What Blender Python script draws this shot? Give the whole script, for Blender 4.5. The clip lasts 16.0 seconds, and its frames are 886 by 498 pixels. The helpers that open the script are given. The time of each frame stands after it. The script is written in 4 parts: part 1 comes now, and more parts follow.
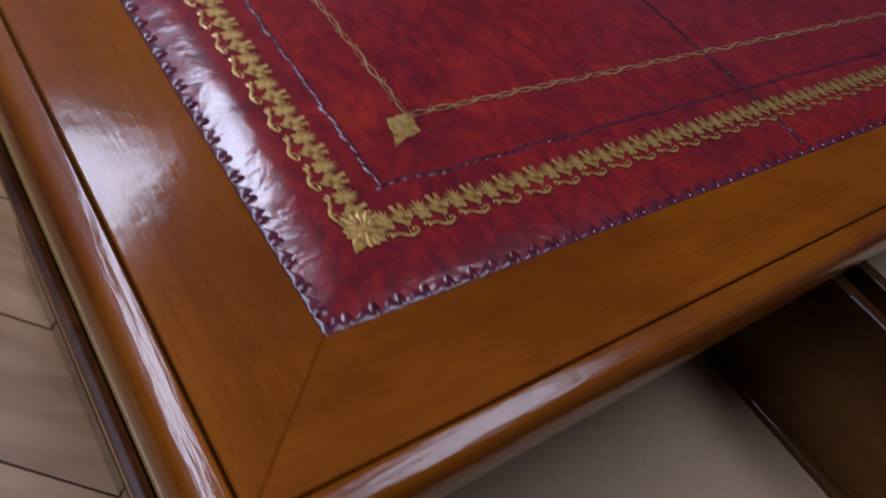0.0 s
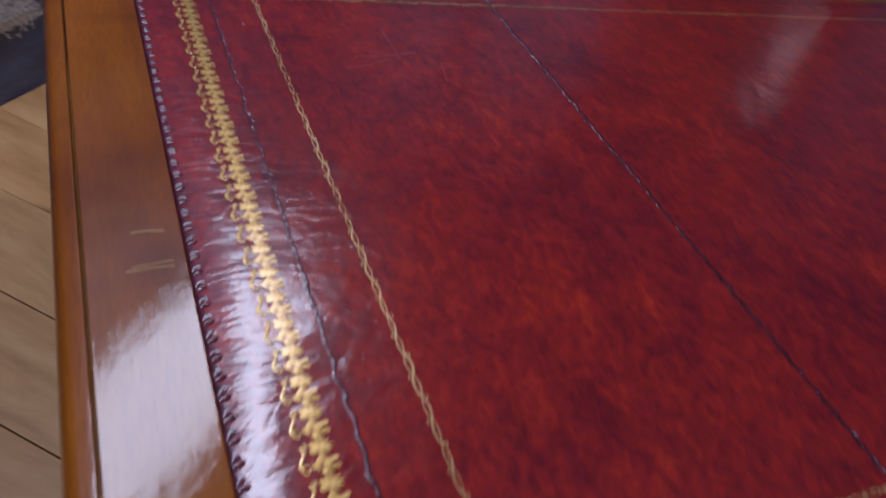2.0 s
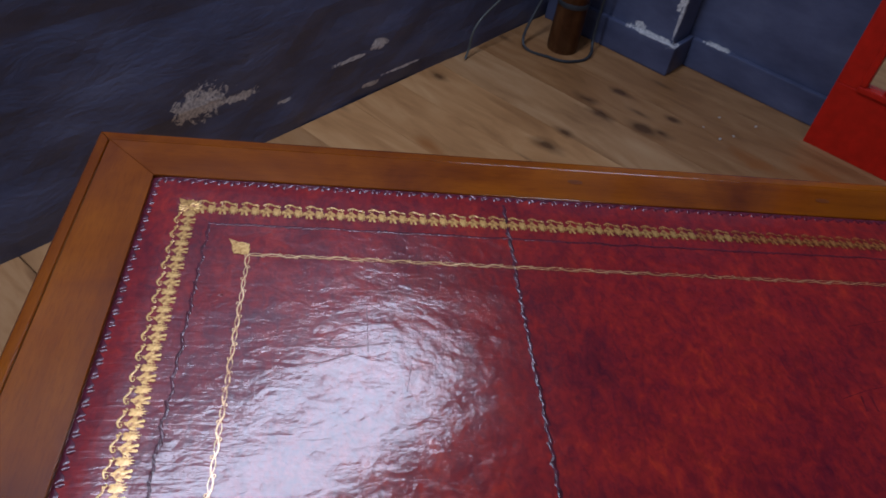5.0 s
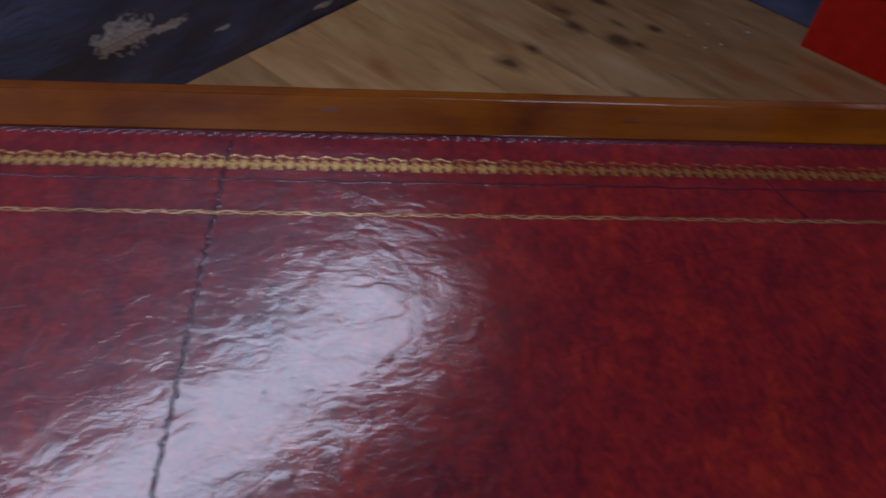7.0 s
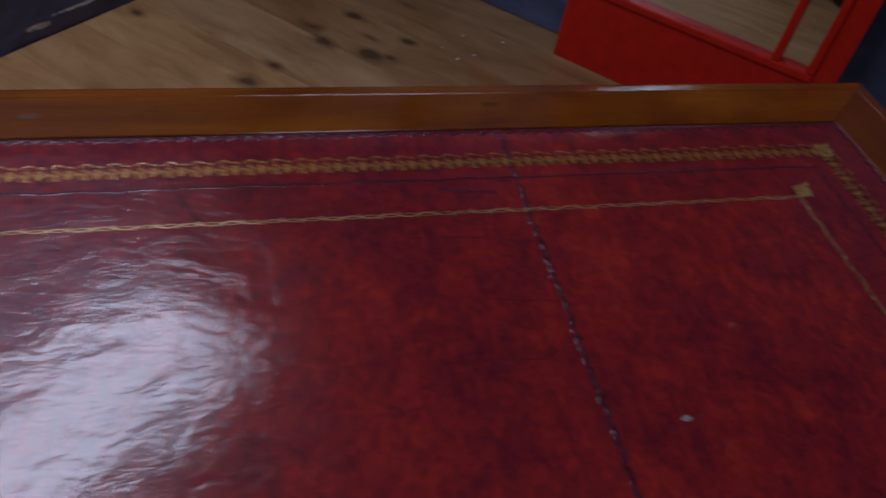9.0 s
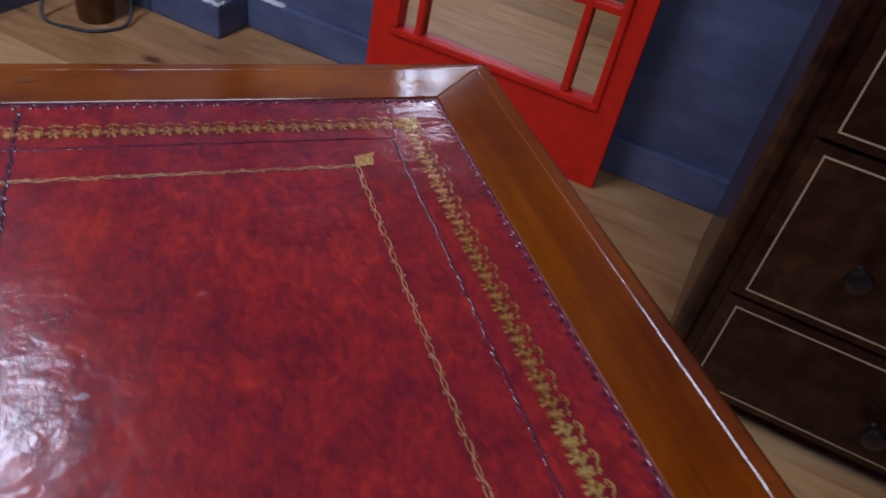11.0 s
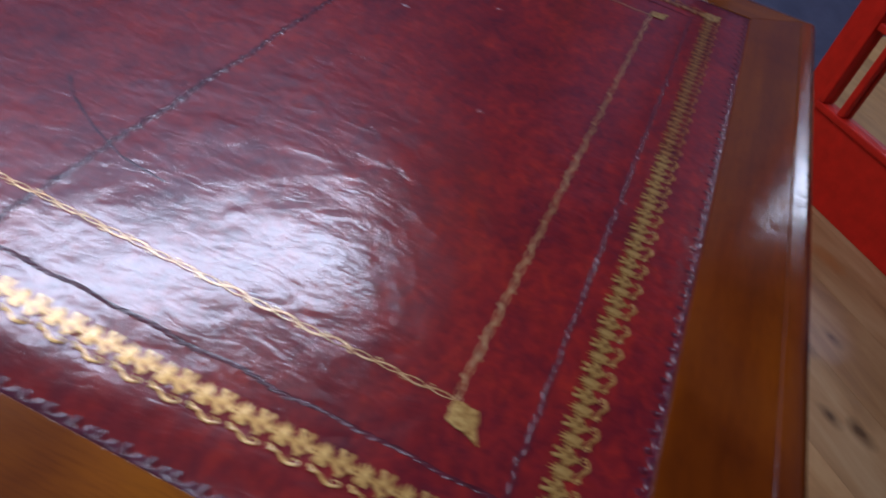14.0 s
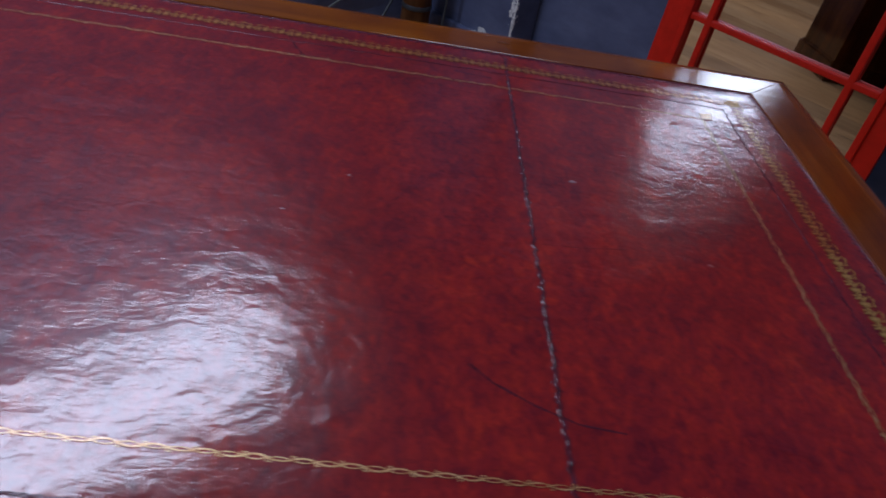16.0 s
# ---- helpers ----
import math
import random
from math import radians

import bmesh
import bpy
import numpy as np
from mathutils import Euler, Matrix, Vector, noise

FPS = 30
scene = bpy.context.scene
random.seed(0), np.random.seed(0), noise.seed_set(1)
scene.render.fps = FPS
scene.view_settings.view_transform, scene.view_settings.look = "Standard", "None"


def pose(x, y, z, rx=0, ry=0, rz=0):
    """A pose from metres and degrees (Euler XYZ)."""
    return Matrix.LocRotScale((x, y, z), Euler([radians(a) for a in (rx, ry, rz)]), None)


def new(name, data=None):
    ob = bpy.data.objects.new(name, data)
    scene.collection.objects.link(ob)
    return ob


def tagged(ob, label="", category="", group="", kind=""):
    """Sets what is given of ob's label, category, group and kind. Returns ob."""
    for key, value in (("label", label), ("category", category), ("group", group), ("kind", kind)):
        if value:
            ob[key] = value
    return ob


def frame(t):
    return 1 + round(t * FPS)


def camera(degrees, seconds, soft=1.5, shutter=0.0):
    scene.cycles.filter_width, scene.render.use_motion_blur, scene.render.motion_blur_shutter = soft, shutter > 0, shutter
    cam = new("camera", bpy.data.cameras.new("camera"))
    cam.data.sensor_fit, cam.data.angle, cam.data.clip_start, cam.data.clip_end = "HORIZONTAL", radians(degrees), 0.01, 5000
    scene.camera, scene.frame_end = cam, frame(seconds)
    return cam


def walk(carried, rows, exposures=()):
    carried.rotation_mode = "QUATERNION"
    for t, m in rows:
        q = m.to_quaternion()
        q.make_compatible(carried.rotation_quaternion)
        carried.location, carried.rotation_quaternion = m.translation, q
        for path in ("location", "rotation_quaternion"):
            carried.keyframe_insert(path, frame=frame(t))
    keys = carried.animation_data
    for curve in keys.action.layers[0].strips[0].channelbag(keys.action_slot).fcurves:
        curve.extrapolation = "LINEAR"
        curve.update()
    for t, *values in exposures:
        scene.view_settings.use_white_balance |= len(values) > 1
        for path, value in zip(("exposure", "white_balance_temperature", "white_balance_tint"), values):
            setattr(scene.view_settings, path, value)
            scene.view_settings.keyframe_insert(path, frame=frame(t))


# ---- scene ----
# ---------------- camera ----------------
cam = camera(60.96, 16.0, soft=1.7, shutter=0.5)
# seconds, x, y, z, yaw, pitch, roll
ROWS = [
    (0.0, -0.0923, -0.1055, 0.9718, -51.03, -46.15, 22.98),
    (0.5, -0.1151, -0.0714, 0.9864, -56.39, -45.50, 21.89),
    (1.0, -0.1300, -0.0480, 0.9983, -54.40, -43.45, 17.80),
    (1.5, -0.1026, -0.0122, 1.0337, -45.71, -42.38, 16.90),
    (2.0, -0.0349, 0.0116, 1.0402, -32.38, -40.80, 16.32),
    (2.5, 0.0189, 0.0795, 1.0690, -26.80, -40.58, 14.89),
    (3.0, 0.0445, 0.1384, 1.0940, -22.50, -38.87, 13.26),
    (3.5, 0.0665, 0.1456, 1.1094, -19.39, -38.18, 11.63),
    (3.7, 0.0777, 0.1419, 1.1131, -18.82, -38.39, 11.69),
    (5.8, 0.2493, 0.1623, 1.2070, -5.22, -47.54, 6.85),
    (6.0, 0.2861, 0.1885, 1.1925, -3.49, -48.82, 5.43),
    (6.5, 0.3594, 0.2063, 1.1700, 0.32, -49.40, 4.46),
    (7.0, 0.4177, 0.1959, 1.1629, -6.48, -48.77, 5.57),
    (7.5, 0.4726, 0.2042, 1.1481, -10.58, -48.43, 6.66),
    (8.0, 0.5859, 0.2209, 1.1386, -10.15, -47.48, 7.65),
    (8.5, 0.6979, 0.2136, 1.1316, -12.14, -46.82, 8.02),
    (9.0, 0.7789, 0.2214, 1.1093, -18.06, -45.56, 9.87),
    (9.5, 0.8720, 0.2286, 1.0880, -25.53, -44.69, 12.09),
    (10.0, 0.9453, 0.2355, 1.0689, -32.20, -43.84, 14.17),
    (10.2, 0.9684, 0.2343, 1.0617, -32.11, -43.10, 14.11),
    (12.3, 1.1825, 0.0030, 1.0689, -4.97, -36.61, 15.08),
    (12.5, 1.2210, -0.0019, 1.0504, -0.76, -36.82, 16.32),
    (13.0, 1.2630, -0.0361, 1.0199, 6.85, -37.69, 17.01),
    (13.5, 1.2379, -0.0775, 1.0016, 8.90, -39.31, 18.87),
    (14.0, 1.1709, -0.1113, 1.0189, 10.36, -41.17, 18.07),
    (14.5, 1.0896, -0.1268, 1.0456, 9.77, -38.50, 15.16),
    (15.0, 1.0164, -0.1308, 1.0769, 3.07, -38.08, 12.46),
    (15.5, 0.9265, -0.1566, 1.0938, -4.05, -36.42, 10.80),
    (16.0, 0.8199, -0.1531, 1.1007, -7.50, -37.07, 12.13),
]
walk(cam, [(t, pose(x, y, z, 0, 0, yaw) @ pose(0, 0, 0, 90 + pitch, 0, 0) @ pose(0, 0, 0, 0, 0, roll))
           for t, x, y, z, yaw, pitch, roll in ROWS],
     exposures=[(0.0, -1.35), (1.0, -1.35), (2.0, -1.45), (3.5, -1.55), (6.0, -1.85), (7.0, -2.2), (8.5, -2.2), (9.5, -1.7),
                (10.0, -1.2), (12.5, -0.55), (13.5, -0.98), (14.0, -1.15), (14.5, -1.35), (16.0, -1.48)])

# ---------------- light ----------------
world = bpy.data.worlds.new("world")
scene.world = world
world.use_nodes = True
world.node_tree.nodes["Background"].inputs["Color"].default_value = (0.55, 0.62, 0.8, 1)
world.node_tree.nodes["Background"].inputs["Strength"].default_value = 0.02
CEILING = 2.55
LAMP_COLOUR = (0.66, 0.74, 1.0)
# x, y, length along the rough wall, width, watts
LAMPS = [(-0.488, 0.926, 2.82, 0.41, 138.0), (1.05, -0.33, 0.86, 0.68, 35.0)]


def panel_lamp(x, y, length, width, watts):
    data = bpy.data.lights.new("panel_light", "AREA")
    data.shape, data.size, data.size_y, data.energy = "RECTANGLE", length, width, watts
    data.color = LAMP_COLOUR
    ob = new("panel_light", data)
    ob.matrix_world = pose(x, y, CEILING - 0.035, 0, 0, 45)
    return ob


for lx, ly, ll, lw, watts in LAMPS:
    panel_lamp(lx, ly, ll, lw, watts)


# ---------------- materials ----------------
def material(name):
    m = bpy.data.materials.new(name)
    m.use_nodes = True
    nt = m.node_tree
    return m, nt, nt.nodes["Principled BSDF"]


def node(nt, kind, **values):
    n = nt.nodes.new(kind)
    for k, v in values.items():
        if k in n.inputs:
            n.inputs[k].default_value = v
    return n


def mapped(nt, scale, rotation=(0, 0, 0), which="Object"):
    co = nt.nodes.new("ShaderNodeTexCoord")
    mp = nt.nodes.new("ShaderNodeMapping")
    mp.inputs["Scale"].default_value = scale
    mp.inputs["Rotation"].default_value = rotation
    nt.links.new(co.outputs[which], mp.inputs["Vector"])
    return mp.outputs["Vector"]


def noisy(nt, vec, scale, detail=4.0, rough=0.55, distortion=0.0):
    n = node(nt, "ShaderNodeTexNoise", Scale=scale, Detail=detail, Roughness=rough, Distortion=distortion)
    nt.links.new(vec, n.inputs["Vector"])
    return n.outputs["Fac"]


def ramp(nt, fac, stops):
    r = nt.nodes.new("ShaderNodeValToRGB")
    el = r.color_ramp.elements
    el[0].position, el[0].color = stops[0][0], (*stops[0][1], 1)
    el[1].position, el[1].color = stops[-1][0], (*stops[-1][1], 1)
    for p, c in stops[1:-1]:
        e = el.new(p)
        e.color = (*c, 1)
    nt.links.new(fac, r.inputs["Fac"])
    return r.outputs["Color"]


def blend(nt, fac, a, b, mode="MIX"):
    m = nt.nodes.new("ShaderNodeMix")
    m.data_type, m.blend_type = "RGBA", mode
    if isinstance(fac, float):
        m.inputs[0].default_value = fac
    else:
        nt.links.new(fac, m.inputs[0])
    for sock, v in ((m.inputs[6], a), (m.inputs[7], b)):
        if isinstance(v, tuple):
            sock.default_value = (*v, 1)
        else:
            nt.links.new(v, sock)
    return m.outputs[2]


def scalar(nt, op, a, b=0.0):
    m = nt.nodes.new("ShaderNodeMath")
    m.operation = op
    for sock, v in zip(m.inputs, (a, b)):
        if isinstance(v, (int, float)):
            sock.default_value = v
        else:
            nt.links.new(v, sock)
    return m.outputs[0]


def relief(nt, bsdf, height, strength, distance, prior=None):
    b = node(nt, "ShaderNodeBump", Strength=strength, Distance=distance)
    nt.links.new(height, b.inputs["Height"])
    if prior is not None:
        nt.links.new(prior, b.inputs["Normal"])
    nt.links.new(b.outputs["Normal"], bsdf.inputs["Normal"])
    nt.links.new(b.outputs["Normal"], bsdf.inputs["Coat Normal"])
    return b.outputs["Normal"]


def plain(name, color, rough=0.5, metal=0.0, spread=0.12, scale=40.0, bump=0.0):
    m, nt, b = material(name)
    v = mapped(nt, (1, 1, 1))
    f = noisy(nt, v, scale)
    lo = tuple(c * (1 - spread) for c in color)
    hi = tuple(min(1.0, c * (1 + spread)) for c in color)
    nt.links.new(ramp(nt, f, [(0.3, lo), (0.7, hi)]), b.inputs["Base Color"])
    b.inputs["Roughness"].default_value, b.inputs["Metallic"].default_value = rough, metal
    if bump:
        relief(nt, b, noisy(nt, v, scale * 3), bump, 0.002)
    return m


def leather_material():
    """Antiqued oxblood leather: dark mottling rubbed over red, glazed, cockled and puckered along one rim."""
    m, nt, b = material("red_leather")
    v = mapped(nt, (1, 1, 1))
    big = noisy(nt, v, 6.5, 5, 0.6, 0.8)
    blot = noisy(nt, mapped(nt, (1.2, 0.8, 1.0), (0, 0, 0.25)), 26.0, 4, 0.6, 0.9)
    mid = noisy(nt, mapped(nt, (1.4, 0.7, 1.0), (0, 0, 0.12)), 82.0, 5, 0.66, 1.1)
    fine = noisy(nt, v, 190.0, 4, 0.65)
    mix = scalar(nt, "ADD", scalar(nt, "MULTIPLY", big, 0.27), scalar(nt, "MULTIPLY", mid, 0.41))
    mix = scalar(nt, "ADD", mix, scalar(nt, "MULTIPLY", blot, 0.24))
    mix = scalar(nt, "ADD", mix, scalar(nt, "MULTIPLY", fine, 0.12))
    col = ramp(nt, mix, [(0.37, (0.092, 0.0080, 0.0165)), (0.46, (0.168, 0.0114, 0.0160)),
                         (0.56, (0.262, 0.0162, 0.0148)), (0.66, (0.375, 0.0285, 0.0140))])
    stain = ramp(nt, noisy(nt, mapped(nt, (1.0, 1.0, 1.0), (0, 0, 0.9)), 17.0, 6, 0.68, 1.0), [(0.34, (0.46, 0.58, 0.80)), (0.50, (1, 1, 1))])
    pebble = ramp(nt, noisy(nt, mapped(nt, (1.2, 0.85, 1.0), (0, 0, 0.3)), 130.0, 3, 0.55, 0.9), [(0.40, (0.52, 0.60, 0.78)), (0.54, (1, 1, 1))])
    nt.links.new(blend(nt, 0.42, blend(nt, 0.42, col, stain, "MULTIPLY"), pebble, "MULTIPLY"), b.inputs["Base Color"])
    b.inputs["Roughness"].default_value = 0.30
    b.inputs["Specular IOR Level"].default_value = 0.17
    b.inputs["Coat Weight"].default_value = 1.0
    b.inputs["Coat Roughness"].default_value = 0.14
    b.inputs["Coat IOR"].default_value = 1.62
    wave = noisy(nt, mapped(nt, (1.0, 1.35, 1.0), (0, 0, 0.5)), 50.0, 2, 0.45, 0.7)
    n1 = relief(nt, b, wave, 0.15, 0.0028)
    fold = noisy(nt, mapped(nt, (0.7, 1.3, 1.0), (0, 0, -0.6)), 46.0, 3, 0.55, 1.4)
    crease = scalar(nt, "POWER", scalar(nt, "ABSOLUTE", scalar(nt, "SUBTRACT", fold, 0.5)), 0.6)
    n2 = relief(nt, b, crease, 0.09, 0.0014, n1)
    # puckers running in from the rim at the desk's end
    sep = nt.nodes.new("ShaderNodeSeparateXYZ")
    nt.links.new(v, sep.inputs[0])
    band = ramp(nt, scalar(nt, "MULTIPLY", sep.outputs[0], 4.0), [(0.02, (1, 1, 1)), (0.62, (0, 0, 0))])
    length = ramp(nt, sep.outputs[1], [(0.16, (0, 0, 0)), (0.26, (1, 1, 1)), (0.50, (1, 1, 1)), (0.62, (0, 0, 0))])
    pucker = scalar(nt, "MULTIPLY", scalar(nt, "MULTIPLY", band, length), noisy(nt, mapped(nt, (0.13, 1.0, 1.0), (0, 0, -0.10)), 190.0, 3, 0.5, 0.7))
    n3 = relief(nt, b, pucker, 0.24, 0.0015, n2)
    n4 = relief(nt, b, noisy(nt, v, 140.0, 2, 0.5, 0.8), 0.09, 0.0013, n3)
    relief(nt, b, noisy(nt, v, 420.0, 3, 0.6, 0.5), 0.09, 0.0005, n4)
    return m


def wood_material(name, dark, mid, light, along=(1.0, 14.0, 14.0), rough=0.5, coat=0.95, scale=3.0, gloss=0.10, streak=0.07):
    m, nt, b = material(name)
    v = mapped(nt, along)
    grain = noisy(nt, v, scale * 5, 6, 0.65, 0.6)
    broad = noisy(nt, mapped(nt, tuple(a * 0.35 for a in along)), scale * 2.2, 3, 0.5, 0.5)
    mix = scalar(nt, "ADD", scalar(nt, "MULTIPLY", grain, 0.22), scalar(nt, "MULTIPLY", broad, 0.78))
    cloud = ramp(nt, noisy(nt, mapped(nt, (1, 1, 1)), 7.0, 4, 0.55, 0.6), [(0.32, (0.56, 0.44, 0.4)), (0.52, (1, 1, 1)), (0.72, (1.14, 1.27, 1.1))])
    pores = ramp(nt, noisy(nt, v, scale * 24, 4, 0.7, 0.3), [(0.32, (0.80, 0.74, 0.72)), (0.5, (1, 1, 1)), (0.7, (1.05, 1.06, 1.02))])
    tone = blend(nt, 1.0, ramp(nt, mix, [(0.30, dark), (0.5, mid), (0.72, light)]), cloud, "MULTIPLY")
    nt.links.new(blend(nt, 1.0, tone, pores, "MULTIPLY"), b.inputs["Base Color"])
    b.inputs["Roughness"].default_value = rough
    b.inputs["Specular IOR Level"].default_value = 0.06
    b.inputs["Coat Weight"].default_value, b.inputs["Coat Roughness"].default_value = coat, gloss
    n0 = relief(nt, b, noisy(nt, mapped(nt, (1, 1, 1)), 26.0, 3), 0.10, 0.003)
    n1 = relief(nt, b, noisy(nt, mapped(nt, (1, 1, 1)), 90.0, 4, 0.6, 1.0), 0.06, 0.0010, n0)
    n2 = relief(nt, b, noisy(nt, v, 60.0, 2, 0.5), streak, 0.0004, n1)
    relief(nt, b, grain, 0.08, 0.0006, n2)
    return m


def gold_material(name="gold_leaf", fade=1.0, wear=0.0):
    """Gold leaf; the worn kind lets the red through."""
    m, nt, b = material(name)
    f = noisy(nt, mapped(nt, (1, 1, 1)), 300.0, 3, 0.6)
    g = noisy(nt, mapped(nt, (1, 1, 1)), 14.0, 3, 0.6)
    mix = scalar(nt, "ADD", scalar(nt, "MULTIPLY", f, 0.6), scalar(nt, "MULTIPLY", g, 0.4))
    nt.links.new(ramp(nt, mix, [(0.36 + wear, (0.20, 0.045, 0.016 * fade)), (0.46 + wear, (0.58, 0.315 - wear * 1.4, 0.082 * fade)), (0.66 + wear, (0.84 - wear * 2.0, 0.575 - wear * 3.6, 0.20 * fade))]), b.inputs["Base Color"])
    b.inputs["Metallic"].default_value, b.inputs["Roughness"].default_value = 0.62, 0.36
    b.inputs["Coat Weight"].default_value, b.inputs["Coat Roughness"].default_value = 0.8, 0.17
    b.inputs["Coat IOR"].default_value = 1.6
    relief(nt, b, f, 0.3, 0.0004)
    return m


# along the rough wall, height, half width, half height of the flaked places; then those on the pier's face
WALL_CHIPS = [(1.05, 0.187, 0.066, 0.042), (1.165, 0.168, 0.045, 0.012), (1.64, 0.156, 0.034, 0.014), (1.53, 0.142, 0.055, 0.007),
              (1.62, 0.035, 0.026, 0.008), (2.07, 0.245, 0.024, 0.034), (1.75, 0.05, 0.08, 0.004), (1.30, 0.10, 0.02, 0.006)]
PIER_CHIPS = [(0.797, 0.20, 0.006, 0.10), (0.80, 0.42, 0.008, 0.15), (0.86, 0.106, 0.10, 0.006), (0.92, 0.118, 0.020, 0.010), (0.81, 0.24, 0.010, 0.04)]


def room_position(nt):
    geo = nt.nodes.new("ShaderNodeNewGeometry")
    turn = nt.nodes.new("ShaderNodeMapping")
    turn.inputs["Rotation"].default_value = (0, 0, radians(-45))
    nt.links.new(geo.outputs["Position"], turn.inputs["Vector"])
    return turn.outputs["Vector"]


def nearest(nt, vec, places):
    """Distance to the nearest of several ellipsoids, 1 on their surface."""
    near = None
    for centre, size in places:
        mp = nt.nodes.new("ShaderNodeMapping")
        mp.vector_type = "TEXTURE"
        mp.inputs["Location"].default_value = centre
        mp.inputs["Scale"].default_value = size
        nt.links.new(vec, mp.inputs["Vector"])
        ln = nt.nodes.new("ShaderNodeVectorMath")
        ln.operation = "LENGTH"
        nt.links.new(mp.outputs["Vector"], ln.inputs[0])
        near = ln.outputs["Value"] if near is None else scalar(nt, "MINIMUM", near, ln.outputs["Value"])
    return near


def plaster_material(name, rough):
    """Navy wall paint with flaked places; rough is how uneven the plaster under it is."""
    m, nt, b = material(name)
    v = mapped(nt, (1, 1, 1))
    f = noisy(nt, mapped(nt, (1.0, 1.0, 2.4)), 4.0, 6, 0.62)
    col = ramp(nt, f, [(0.3, (0.054, 0.066, 0.122)), (0.52, (0.084, 0.101, 0.178)), (0.78, (0.130, 0.152, 0.245))])
    pos = room_position(nt)
    near = nearest(nt, pos, [((u, 1.285, z), (w, 0.08, h)) for u, z, w, h in WALL_CHIPS] + [((2.515, q, z), (0.03, w, h)) for q, z, w, h in PIER_CHIPS] + [((2.635, 0.69, 0.106), (0.03, 0.055, 0.004))])
    ragged = scalar(nt, "ADD", near, scalar(nt, "MULTIPLY", scalar(nt, "SUBTRACT", noisy(nt, pos, 55.0, 6, 0.72, 0.6), 0.5), 3.4))
    bare = ramp(nt, ragged, [(0.95, (0.95, 0.95, 0.95)), (1.15, (0, 0, 0))])
    col = blend(nt, bare, col, ramp(nt, noisy(nt, pos, 130.0, 3), [(0.3, (0.32, 0.33, 0.35)), (0.6, (0.78, 0.78, 0.76))]))
    nt.links.new(col, b.inputs["Base Color"])
    b.inputs["Roughness"].default_value = 0.48
    n1 = relief(nt, b, noisy(nt, mapped(nt, (0.8, 0.8, 1.8)), 9.0, 6, 0.65, 0.4), 0.32 * rough, 0.02)
    n2 = relief(nt, b, bare, 0.5, 0.003, n1)
    relief(nt, b, noisy(nt, v, 60.0, 4), 0.05 + 0.2 * rough, 0.003, n2)
    return m


# x, y, half width of the knots that darken the boards
FLOOR_KNOTS = [(0.735, 1.86, 0.020), (1.06, 1.985, 0.024), (1.11, 1.97, 0.016), (0.938, 2.05, 0.017), (0.80, 1.935, 0.014), (0.91, 2.13, 0.018),
               (1.037, 2.186, 0.014), (0.45, 2.19, 0.014), (1.172, 2.05, 0.011), (1.725, 1.243, 0.015), (1.783, 1.07, 0.012), (1.845, 1.063, 0.013),
               (1.603, 0.932, 0.012), (1.567, 0.87, 0.011), (1.787, 1.31, 0.012), (1.561, 1.295, 0.010), (1.636, 0.903, 0.009), (1.94, 1.118, 0.011)]
HEARTWOOD = [(1.64, 1.66, 0.050), (1.56, 1.80, 0.045), (1.79, 1.60, 0.035), (0.40, 1.82, 0.030), (1.36, 1.86, 0.045)]


